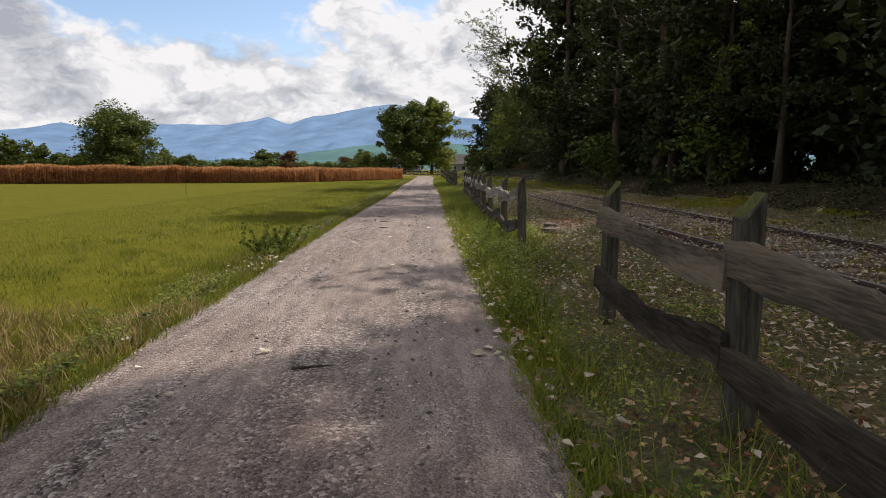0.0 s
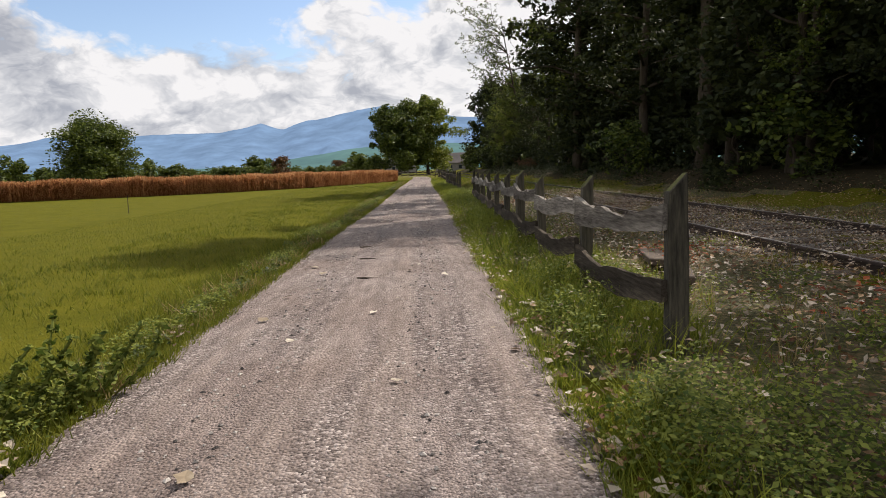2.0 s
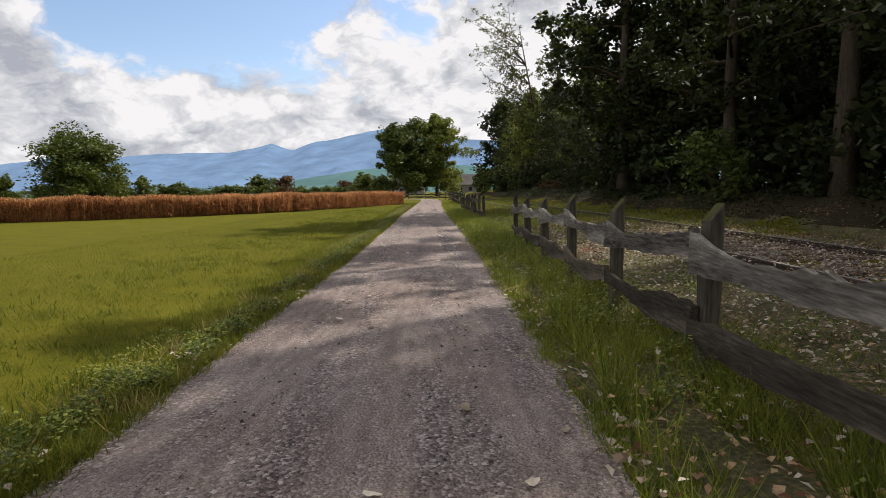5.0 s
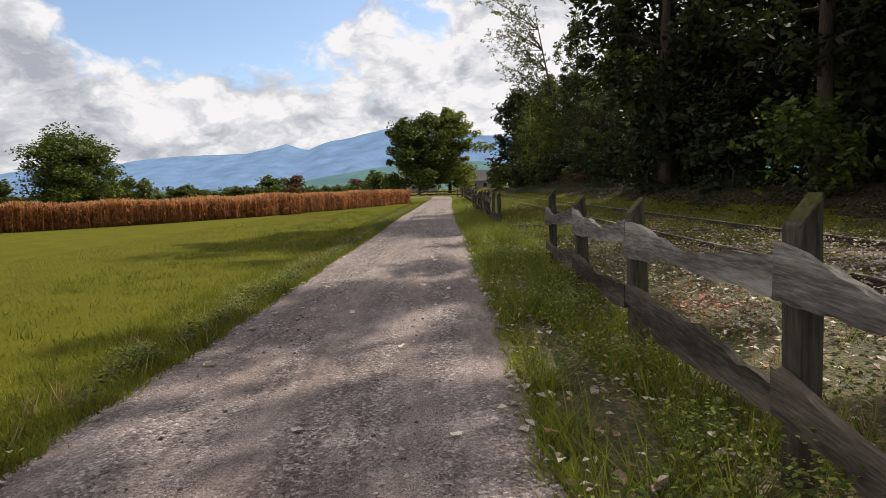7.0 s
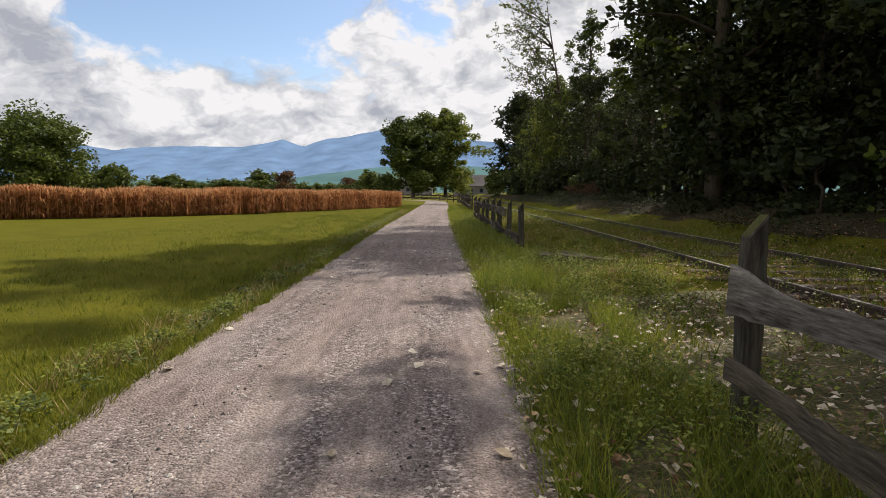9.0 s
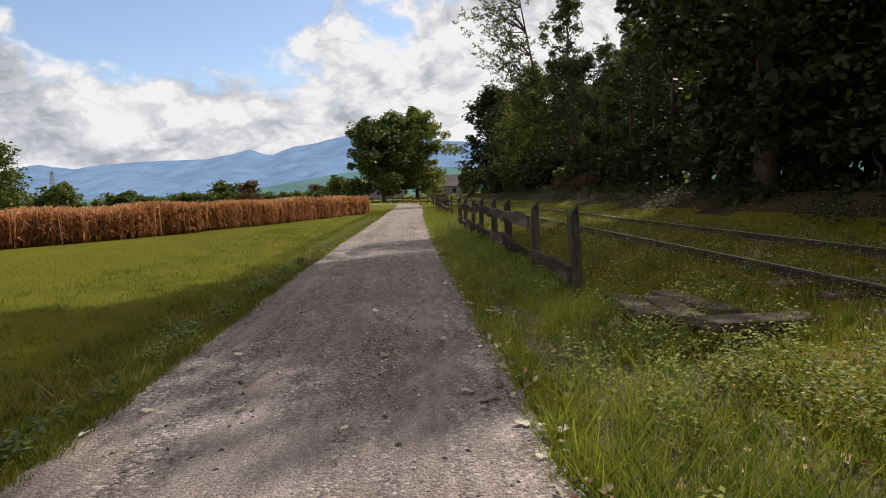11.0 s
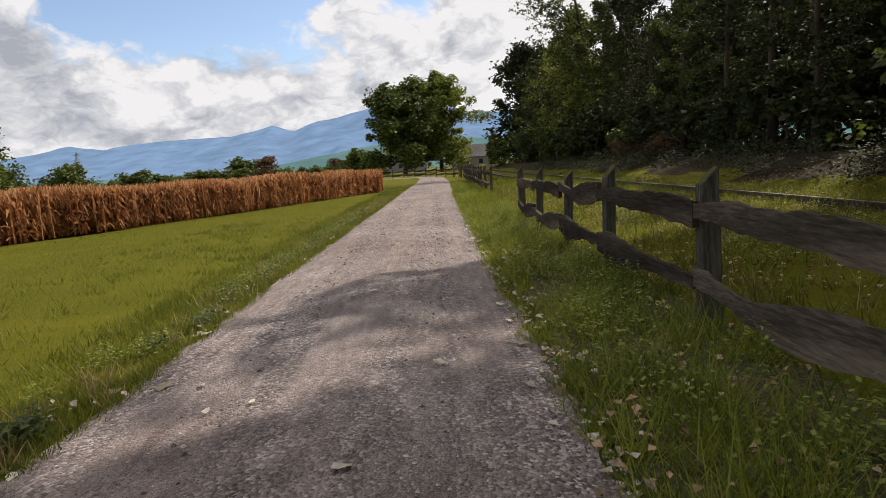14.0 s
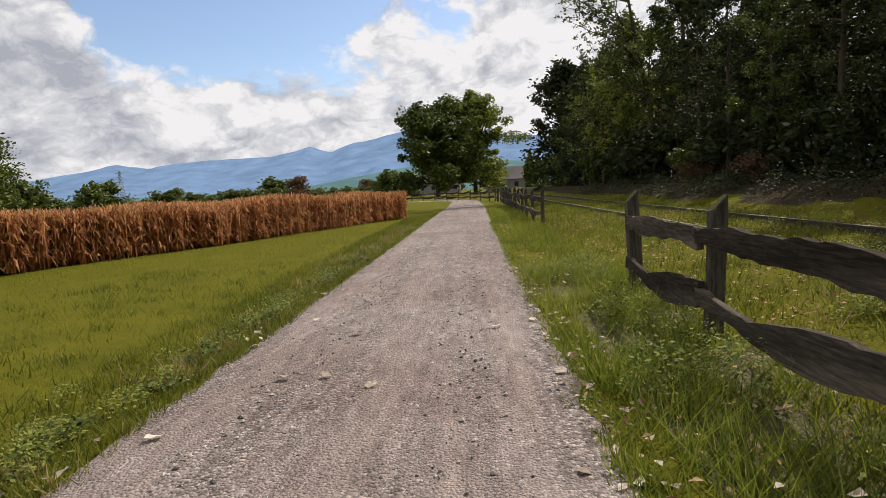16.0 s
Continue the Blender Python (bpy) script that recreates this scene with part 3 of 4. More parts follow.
def make_tree(name, seed, height, crown_low, crown_r, leaves, leaf_size, mat, label, trunk_r=0.22, clump=1.5, limbs=16, lean=0.0):
    r = random.Random(seed)
    nr = np.random.default_rng(seed)
    root = tagged(new(name), label, "tree" if name != "bush" else "bush")
    pieces, centres, spreads = [], [], []
    trunk, rad = [Vector((0, 0, -0.3))], [trunk_r * 1.35]
    for i in range(1, 10):
        u = i / 9
        trunk.append(Vector((r.uniform(-0.15, 0.15) * u * 2 + lean * u * height, r.uniform(-0.15, 0.15) * u * 2, u * height * 0.93)))
        rad.append(trunk_r * (1 - 0.9 * u) + 0.015)
    pieces.append(tube(trunk, rad, 9))
    for k in range(limbs):
        u = crown_low / height + (1 - crown_low / height) * ((k + r.random()) / limbs) * 0.93
        seg = min(int(u * 9), 8)
        p = trunk[seg].lerp(trunk[seg + 1], u * 9 - seg)
        v = (u - crown_low / height) / (1 - crown_low / height)
        reach = crown_r * (math.sin(min(1, v * 0.85 + 0.22) * math.pi) ** 0.6) * r.uniform(0.7, 1.15)
        w = k * 2.4 + r.uniform(-0.5, 0.5)
        pts, rd = limb(r, p, (math.cos(w), math.sin(w), 0.25 + 0.9 * v), reach, trunk_r * 0.38 * (1 - 0.6 * v))
        pieces.append(tube(pts, rd, 5))
        for j in (2, 3, 4, 5, 6):
            if r.random() < 0.9:
                centres.append(pts[j] + Vector((r.gauss(0, 0.4), r.gauss(0, 0.4), r.gauss(0.1, 0.4))))
                spreads.append(clump * r.uniform(0.5, 1.1))
        for j in (3, 5):
            q, qr = limb(r, pts[j], (r.gauss(0, 1), r.gauss(0, 1), r.uniform(-0.1, 0.8)), reach * 0.45, max(0.015, rd[j] * 0.6), 4)
            pieces.append(tube(q, qr, 4))
            centres.append(q[-1])
            spreads.append(clump * r.uniform(0.4, 0.9))
    centres.append(trunk[-1])
    spreads.append(clump * 0.8)
    part("trunk", mesh_of("trunk", *joined(pieces), M_BARK, True), root, "rough dark trunk and limbs")
    part("crown", crown_mesh(centres, spreads, leaves, leaf_size, mat, nr), root, "leafy crown with gaps")
    return root


def stand(proto, x, y, s, turn, first=False, wide=None):
    m = Matrix.Translation((x, y, ground_z(x, y) - 0.05)) @ Matrix.Rotation(turn, 4, "Z") @ Matrix.Diagonal((wide or s, wide or s, s, 1))
    if first:
        proto.matrix_basis = m
        return proto
    o = copy_thing(proto, Matrix.Identity(4))
    o.matrix_basis = m
    return o


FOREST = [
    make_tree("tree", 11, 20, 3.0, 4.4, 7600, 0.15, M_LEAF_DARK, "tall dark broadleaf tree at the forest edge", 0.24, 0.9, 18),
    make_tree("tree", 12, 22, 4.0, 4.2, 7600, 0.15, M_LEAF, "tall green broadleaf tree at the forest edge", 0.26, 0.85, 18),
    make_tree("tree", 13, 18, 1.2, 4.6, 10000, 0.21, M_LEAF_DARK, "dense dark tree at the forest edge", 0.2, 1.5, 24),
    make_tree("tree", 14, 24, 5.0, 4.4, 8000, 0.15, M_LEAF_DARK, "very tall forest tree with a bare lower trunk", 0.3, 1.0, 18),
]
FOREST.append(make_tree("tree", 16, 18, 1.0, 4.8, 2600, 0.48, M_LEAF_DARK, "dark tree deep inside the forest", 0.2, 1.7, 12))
used = set()
rng = random.Random(21)


def forest_tree(x, y, s, kind=None):
    k = rng.randrange(4) if kind is None else kind
    o = stand(FOREST[k], x, y, s * rng.uniform(0.92, 1.08), rng.uniform(0, 6.28), first=k not in used)
    o["group"] = "forest trees"
    used.add(k)


EDGE = [(-16, 11.0), (0, 11.2), (10, 12.0), (30, 11.5), (44, 11.2), (50, 13.4), (60, 14.0), (90, 14.4), (130, 14.5)]
# front-row heights are set by the shade and sun wanted on the track
TALL_1 = [(-16, 1.0), (9.5, 1.0), (12.0, 0.5), (19.0, 0.5), (19.6, 0.86), (23, 0.86), (24.5, 1.02), (42, 1.0), (43, 1.2), (51.3, 1.2), (52.8, 0.54), (75, 0.56), (80, 0.66), (130, 0.66)]
TALL_2 = [(-16, 1.1), (17, 1.1), (20, 0.8), (25, 0.8), (28, 0.82), (44, 0.82), (48, 0.66), (75, 0.70), (130, 0.74)]
TALL_3 = [(-16, 1.2), (50, 1.2), (62, 0.85), (150, 0.85)]
for y in [-14.0, -9.4, -4.8, -0.2, 4.2, 8.0, 13.8, 17.4, 21.0, 25.5, 31.8, 43.6, 47.6, *np.arange(54, 128, 4.6)]:
    forest_tree(along(EDGE, y) + rng.uniform(-0.7, 1.2), y + rng.uniform(-0.9, 0.9), along(TALL_1, y), rng.choice((0, 1, 3)))
for y in np.arange(-16, 134, 5.4):
    forest_tree(along(EDGE, y) + 5.5 + rng.uniform(-1.5, 1.5), y + rng.uniform(-2, 2), along(TALL_2, y), rng.choice((0, 2, 2)))
for y in np.arange(-16, 140, 7.0):
    forest_tree(along(EDGE, y) + 12.5 + rng.uniform(-2, 2), y + rng.uniform(-3, 3), along(TALL_3, y), 4)
for y in np.arange(-16, 150, 8.0):
    forest_tree(along(EDGE, y) + 20 + rng.uniform(-2, 2), y + rng.uniform(-3, 3), along(TALL_3, y), 4)

# extra dense trees, added to throw shade across the track
added_shade_tree = make_tree("tree", 15, 18, 1.6, 4.4, 14000, 0.17, M_LEAF_DARK, "dense leafy tree added at the forest edge for shade", 0.22, 1.3, 24)
for k, (x, y, s) in enumerate(((13.5, 40.5, 0.8), (12.4, 45.2, 1.08), (11.4, 18.6, 0.78), (11.6, 6.6, 1.0))):
    stand(added_shade_tree, x, y, s, y, k == 0)["group"] = "forest trees"

# the light tree with bare twigs that lean out over the line, and the tall dark tree at the far end
light_tree = make_tree("tree", 31, 19, 3.0, 5.0, 6500, 0.2, M_LEAF_LIGHT, "pale green tree at the far forest edge", 0.2, 1.3, 26)
stand(light_tree, 14.6, 92, 0.8, 0.4, True)
stand(FOREST[1], 16.2, 84, 0.95, 1.4)
stand(light_tree, 14.4, 101, 0.72, 2.4)
dark_tree = make_tree("tree", 32, 21, 1.2, 5.6, 9000, 0.32, M_LEAF_DARK, "tall rounded dark green tree at the end of the forest", 0.3, 1.9, 34)
stand(dark_tree, 15.5, 136, 1.0, 0.4, True)
stand(dark_tree, 17.5, 126, 0.85, 2.4)


def twiggy_tree(seed):
    r = random.Random(seed)
    nr = np.random.default_rng(seed)
    root = tagged(new("tree"), "half bare tree with thin twigs reaching over the line", "tree")
    pieces, centres, spreads = [], [], []
    trunk, rad = limb(r, (0, 0, -0.3), (-0.2, 0, 1), 22, 0.24, 9, 0, 0.05)
    pieces.append(tube(trunk, rad, 8))
    for k in range(30):
        j = 3 + (k * 6) // 30
        w = 3.14 + r.uniform(-1.2, 1.2)
        pts, rd = limb(r, trunk[j], (math.cos(w), math.sin(w), r.uniform(0.2, 0.8)), r.uniform(3.5, 8.0), 0.08, 7, 0.0, 0.14)
        pieces.append(tube(pts, rd, 4))
        for i in range(2, 8):
            for _ in range(2):
                q, qr = limb(r, pts[i], (r.gauss(-0.5, 0.8), r.gauss(0, 0.8), r.uniform(-0.1, 0.9)), r.uniform(0.7, 2.0), 0.018, 4, 0, 0.25)
                pieces.append(tube(q, qr, 3))
                centres += [q[-1], q[2]]
                spreads += [0.35, 0.35]
    part("trunk", mesh_of("trunk", *joined(pieces), M_BARK, True), root, "slender trunk with bare twigs")
    part("crown", crown_mesh(centres, spreads, 6500, 0.13, M_LEAF, nr), root, "sparse small leaves")
    return root


stand(twiggy_tree(41), 16.0, 88, 1.0, 0.0, True)

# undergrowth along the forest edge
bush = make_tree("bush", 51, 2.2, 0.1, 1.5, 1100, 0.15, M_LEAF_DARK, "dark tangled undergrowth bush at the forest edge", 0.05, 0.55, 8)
bush_light = make_tree("bush", 52, 2.4, 0.1, 1.4, 1700, 0.10, M_LEAF, "light green bush at the forest edge", 0.05, 0.55, 8)
bush_red = make_tree("bush", 53, 1.1, 0.05, 1.2, 1500, 0.08, M_RUSSET, "low reddish brown shrub at the forest edge", 0.03, 0.4, 12)
seen = set()


def shrub(p, x, y, s):
    o = stand(p, x, y, s * rng.uniform(0.85, 1.2), rng.uniform(0, 6), first=p.name not in seen)
    o["group"] = "forest undergrowth"
    seen.add(p.name)


for y in np.arange(-8, 130, 3.2):
    if y < 20 and rng.random() < 0.4:
        continue
    shrub(bush if rng.random() < 0.8 else bush_light, along(EDGE, y) - 0.6 + rng.uniform(-0.6, 1.6), y, 1.0 if y < 80 else 1.5)
for y in np.arange(-14, 120, 6.0):
    shrub(bush, along(EDGE, y) + 4 + rng.uniform(-1, 1), y + rng.uniform(-1, 1), 1.5)
    shrub(bush, along(EDGE, y) + 15 + rng.uniform(-2, 2), y + rng.uniform(-1, 1), 2.2)
for y in np.arange(-12, 70, 5.0):
    shrub(bush, along(EDGE, y) + 24 + rng.uniform(-1, 1), y, 2.8)
for x, y in ((11.6, 64), (12.3, 72)):
    shrub(bush_red, x, y, 0.8)

# field trees
field_tree = make_tree("tree", 61, 11.2, 0.2, 7.0, 34000, 0.22, M_LEAF, "broad dark field tree behind the maize", 0.25, 2.3, 44)
stand(field_tree, -49.2, 93, 0.84, 1.0, True, 1.0)
bend_tree = make_tree("tree", 62, 16.5, 2.2, 8.8, 28000, 0.34, M_LEAF, "round dark green tree at the bend of the track", 0.36, 2.4, 34)
stand(bend_tree, -5.6, 150, 1.0, 0.2, True)
bend_light = make_tree("tree", 63, 20.5, 1.6, 7.8, 26000, 0.30, M_LEAF_LIGHT, "tall lighter green tree behind the bend of the track", 0.36, 1.9, 32)
stand(bend_light, 1.6, 158, 1.0, 0.9, True)

# hedges and bushes along the far edge of the fields
hedge = make_tree("bush", 71, 6.0, 0.3, 4.2, 1300, 0.42, M_LEAF, "rounded green hedge bush on the far field edge", 0.1, 1.5, 9)
hedge_red = make_tree("bush", 72, 6.0, 0.3, 3.6, 2400, 0.28, M_RUSSET, "autumn brown bush on the far field edge", 0.1, 1.3, 9)
first_h = True
for k in range(60):
    x = -170 + 165 * (k / 59) + rng.uniform(-2, 2)
    y = 210 + rng.uniform(-12, 25) - 40 * smooth(-60, -150, x)
    s = rng.choice((0.4, 0.5, 0.6, 0.75)) if k % 13 else 1.1
    o = stand(hedge, x, y, s, rng.uniform(0, 6), first=first_h, wide=s * rng.uniform(1.3, 2.1))
    o["group"] = "far hedge"
    first_h = False
stand(hedge_red, -48, 205, 1.15, 0, True)
stand(hedge_red, -30, 215, 0.9, 2)
for x, y, s in ((-78, 118, 0.75), (-86, 122, 1.0), (-94, 118, 0.9), (-70, 125, 0.9), (-62, 120, 0.8), (-57, 127, 0.7), (5.5, 175, 1.0), (14, 160, 0.9), (-16, 152, 0.7), (-12, 170, 0.8), (22, 180, 1.2), (10.5, 128, 0.55)):
    stand(hedge, x, y, s, x)["group"] = "far hedge"

wr = np.random.default_rng(88)
cs = np.stack((wr.uniform(-210, -6, 260), wr.uniform(225, 250, 260), wr.uniform(0.6, 3.2, 260)), -1)
tagged(new("far_hedgerow", crown_mesh(cs, wr.uniform(1.5, 3.6, 260), 15000, 0.42, M_LEAF, wr)), "unbroken green hedgerow along the far field edge", "hedge", kind="stuff")

# ---- farm building and pylon in the distance ----
def farm_building(x, y, w, d, h, ridge):
    root = tagged(new("farm_building"), "low grey farm building with a dark roof behind the trees", "building")
    root.location = (x, y, 0)
    part("wall", bevelled("wall", *block(-w / 2, w / 2, -d / 2, d / 2, 0, h), M_RENDER, 0.02), root, "grey rendered walls")
    V = [(-w / 2 - 0.4, -d / 2 - 0.4, h), (w / 2 + 0.4, -d / 2 - 0.4, h), (w / 2 + 0.4, d / 2 + 0.4, h), (-w / 2 - 0.4, d / 2 + 0.4, h), (-w / 2 - 0.4, 0, h + ridge), (w / 2 + 0.4, 0, h + ridge)]
    part("roof", mesh_of("roof", V, [(0, 1, 5, 4), (2, 3, 4, 5), (1, 2, 5), (3, 0, 4), (3, 2, 1, 0)], M_ROOF), root, "dark tiled pitched roof")
    win = bevelled("window", *block(-0.5, 0.5, -0.05, 0.05, 0, 1.1), M_GLASS, 0.01)
    for k in range(int(w // 3)):
        part("window", win, root, m=Matrix.Translation((-w / 2 + 1.5 + 3 * k, -d / 2 - 0.03, h * 0.4)))
    return root


farm_building(11.0, 190, 13, 8, 3.0, 3.2)
farm_building(-8.0, 205, 12, 7, 3.2, 2.2)


def pylon(x, y, h):
    root = tagged(new("pylon"), "far lattice steel power pylon", "pylon")
    root.location = (x, y, 0)
    pieces = []

    def width(z):
        return h * (0.10 * (1 - z / h) ** 1.3 + 0.016)
    zs = [h * k / 9 for k in range(10)]
    for sx, sy in ((-1, -1), (1, -1), (1, 1), (-1, 1)):
        pieces.append(tube([(sx * width(z), sy * width(z), z) for z in zs], [0.16] * 10, 4))
    for z0, z1 in zip(zs, zs[1:]):
        for k, (a, b) in enumerate((((-1, -1), (1, -1)), ((1, -1), (1, 1)), ((1, 1), (-1, 1)), ((-1, 1), (-1, -1)))):
            pieces.append(tube([(a[0] * width(z0), a[1] * width(z0), z0), (b[0] * width(z1), b[1] * width(z1), z1)], [0.1, 0.1], 3))
            pieces.append(tube([(b[0] * width(z0), b[1] * width(z0), z0), (a[0] * width(z1), a[1] * width(z1), z1)], [0.1, 0.1], 3))
    part("tower", mesh_of("tower", *joined(pieces), M_STEEL), root)
    for z in (0.68, 0.8, 0.92):
        arm = joined([tube([(-h * 0.12, 0, z * h), (0, 0, z * h + h * 0.03), (h * 0.12, 0, z * h)], [0.12] * 3, 4), tube([(-h * 0.12, 0, z * h), (h * 0.12, 0, z * h)], [0.12] * 2, 4)])
        part("cross_arm", mesh_of("cross_arm", *arm, M_STEEL), root)
    return root


pylon(-277, 500, 30.0)

# ---- maize field ----
CORN_EDGE = [(-44, 33.5), (-28, 36), (-18, 39.8), (-13.0, 43.8), (-10.3, 47.5), (-7.8, 52.8), (-5.3, 59), (-2.8, 66.5)]


def maize(name, count, depth0, depth1, seed, label):
    r = np.random.default_rng(seed)
    ex, ey = np.array([p[0] for p in CORN_EDGE], float), np.array([p[1] for p in CORN_EDGE], float)
    seg = np.concatenate(([0], np.cumsum(np.hypot(np.diff(ex), np.diff(ey)))))
    s = r.uniform(0, seg[-1], count)
    bx, by = np.interp(s, seg, ex), np.interp(s, seg, ey)
    d = depth0 + (depth1 - depth0) * r.random(count) ** 1.4
    x, y = bx - d * 0.55 + r.normal(0, 0.1, count), by + d * 0.85 + r.normal(0, 0.1, count)
    h = r.uniform(0.86, 1.20, count) + 0.06 * np.sin(x * 1.3 + y * 0.8) + 0.05 * np.sin(x * 0.37 - y * 0.9)
    verts = []
    leaves = 13
    for k in range(-2, leaves):
        a = r.uniform(0, 6.283, count)
        ca, sa = np.cos(a), np.sin(a)
        if k < 0:
            z0, z1, w = 0.0 * h, h * 0.97, 0.014
            lx, ly = r.normal(0, 0.05, count), r.normal(0, 0.05, count)
            quad = [(x - ca * w, y - sa * w, z0), (x + ca * w, y + sa * w, z0), (x + ca * w + lx, y + sa * w + ly, z1), (x - ca * w + lx, y - sa * w + ly, z1)]
            verts.append(np.stack([np.stack(np.broadcast_arrays(*q), -1) for q in quad], 1))
            continue
        z = h * (0.1 + 0.86 * (k + r.random(count)) / leaves)
        L = r.uniform(0.10, 0.30, count)
        up, drop = r.uniform(-0.02, 0.15, count), r.uniform(0.04, 0.24, count)
        w = r.uniform(0.007, 0.019, count)
        m = (x + ca * L * 0.5, y + sa * L * 0.5, z + up)
        e = (x + ca * L, y + sa * L, np.maximum(0.02, z + up - drop))
        nx, ny = -sa * w, ca * w
        tilt = r.normal(0, 0.02, count)
        verts.append(np.stack([np.stack(np.broadcast_arrays(*q), -1) for q in [(x, y, z), (m[0] - nx, m[1] - ny, m[2] - tilt), (m[0] + nx, m[1] + ny, m[2] + tilt), (x, y, z + 0.03)]], 1))
        verts.append(np.stack([np.stack(np.broadcast_arrays(*q), -1) for q in [(m[0] - nx, m[1] - ny, m[2] - tilt), (e[0] - nx * 0.2, e[1] - ny * 0.2, e[2]), (e[0] + nx * 0.2, e[1] + ny * 0.2, e[2]), (m[0] + nx, m[1] + ny, m[2] + tilt)]], 1))
    v = np.concatenate(verts).reshape(-1, 3)
    me = fast_mesh(name, v, np.arange(len(v)), 4, M_CORN)
    sprigs = []
    for k in range(6):
        a = r.uniform(0, 6.283, count)
        px, py = x + r.normal(0, 0.03, count), y + r.normal(0, 0.03, count)
        ex, ey, ez = px + np.cos(a) * 0.09, py + np.sin(a) * 0.09, h + r.uniform(0.0, 0.10, count)
        nx, ny = -np.sin(a) * 0.009, np.cos(a) * 0.009
        sprigs.append(np.stack([np.stack(q, -1) for q in [(px - nx, py - ny, h * 0.9), (px + nx, py + ny, h * 0.9), (ex + nx, ey + ny, ez), (ex - nx, ey - ny, ez)]], 1))
    tv = np.concatenate(sprigs).reshape(-1, 3)
    tagged(new(name.replace("field", "tassels"), fast_mesh("tassels", tv, np.arange(len(tv)), 4, M_TASSEL)), "straw-pale dry tassels on top of the maize", "maize", kind="stuff")
    return tagged(new(name, me), label, "maize", kind="stuff")


maize("maize_field", 14500, 0.0, 3.2, 3, "ripe rust-brown maize standing in a dense field")
maize("maize_field_rear", 1800, 3.0, 22.0, 4, "ripe rust-brown maize rows farther into the field")


# ---- grass, weeds, stones ----
def blades(name, x, y, h, lean, width, mat, label, seed):
    r = np.random.default_rng(seed)
    n = len(x)
    z = np.array([ground_z(float(a), float(b)) for a, b in zip(x, y)]) - 0.025
    a, b = r.uniform(0, 6.283, n), r.uniform(0, 6.283, n)
    w = width * r.uniform(1.1, 2.1, n)
    h = h * 1.2
    ca, sa = np.cos(a) * w, np.sin(a) * w
    lx, ly = np.cos(b) * lean * h * r.random(n), np.sin(b) * lean * h * r.random(n)
    q = [(x - ca, y - sa, z), (x + ca, y + sa, z), (x + lx, y + ly, z + h)]
    v = np.stack([np.stack(p, -1) for p in q], 1).reshape(-1, 3)
    return tagged(new(name, fast_mesh(name, v, np.arange(len(v)), 3, mat)), label, "grass", kind="stuff")


def scatter(n, x0, x1, y0, y1, seed, clump=0.0, near=1.0):
    """n random places; clump pulls them into tufts, near above 1 crowds the low end of y."""
    r = np.random.default_rng(seed)
    x, y = r.uniform(x0, x1, n), y0 + (y1 - y0) * r.random(n) ** near
    if clump:
        k = max(1, n // 22)
        cx, cy = r.uniform(x0, x1, k), y0 + (y1 - y0) * r.random(k) ** near
        i = r.integers(0, k, n)
        x, y = cx[i] + r.normal(0, clump, n), cy[i] + r.normal(0, clump, n)
    return x, y


def off_road(x, y, margin):
    c = np.interp(y, [p[0] for p in ROAD_C], [p[1] for p in ROAD_C])
    wob = np.array([noise.noise((float(v) * 1.3, 2.0, 0.0)) for v in y]) * 0.12
    keep = np.abs(x - c) > ROAD_W / 2 + margin + wob
    return x[keep], y[keep]


def patchy(x, y, level):
    """Leaves bare patches a step or two across."""
    keep = np.array([noise.noise((float(a) * 2.1, float(b) * 1.4, 6.0)) > level for a, b in zip(x, y)])
    return x[keep], y[keep]


R = np.random.default_rng(9)
x, y = scatter(120000, -9, -1.6, -3, 60, 1, 0, 1.3)
x, y = off_road(x, y, 0.25)
blades("field_grass", x, y, R.uniform(0.015, 0.045, len(x)), 1.0, 0.004, M_GRASS, "short mown yellow-green meadow grass", 2)
x, y = scatter(120000, -2.7, -1.45, -4, 70, 3, 0.08)
x, y = off_road(x, y, -0.07)
blades("verge_grass", x, y, R.uniform(0.025, 0.10, len(x)), 1.0, 0.003, M_GRASS, "rough grass along the edge of the track", 4)
x, y = scatter(9000, -2.3, -1.5, -4, 60, 5, 0.06)
x, y = off_road(x, y, 0.0)
sx, sy = scatter(7000, -3.4, -1.6, -4.5, 0.5, 55, 0.06)
sx, sy = off_road(sx, sy, 0.0)
x, y = np.concatenate((x, sx)), np.concatenate((y, sy))
blades("dry_verge_grass", x, y, R.uniform(0.04, 0.16, len(x)), 1.1, 0.004, M_DRY, "dry straw-coloured grass along the track", 6)
x, y = scatter(125000, 0.6, 2.2, -4, 70, 7, 0.14, 1.15)
thin = (y > 4.2) | (x < 1.12) | (R.random(len(x)) < 0.15)
x, y = x[thin], y[thin]
x, y = patchy(*off_road(x, y, -0.02), -0.08)
edge = np.clip((x - 0.75) / 0.6, 0.4, 1.0)
blades("fence_grass", x, y, R.uniform(0.05, 0.24, len(x)) * edge, 1.1, 0.0026, M_LUSH, "lush green grass below the fence", 8)
x, y = scatter(70000, 1.8, 9.2, 24, 75, 9, 0.12)
blades("track_grass", x, y, R.uniform(0.04, 0.17, len(x)), 1.0, 0.005, M_GRASS, "bright grass growing between and beside the rails", 10)
x, y = scatter(9000, 1.7, 9.5, -4, 24, 11, 0.10)
blades("sparse_grass", x, y, R.uniform(0.04, 0.16, len(x)), 1.0, 0.003, M_LUSH, "sparse grass tufts among the dead leaves", 12)
x, y = scatter(9000, 1.5, 9.0, -4, 45, 13, 0.08)
blades("dry_tufts", x, y, R.uniform(0.05, 0.22, len(x)), 1.0, 0.003, M_DRY, "dry straw tufts beside the rails", 14)


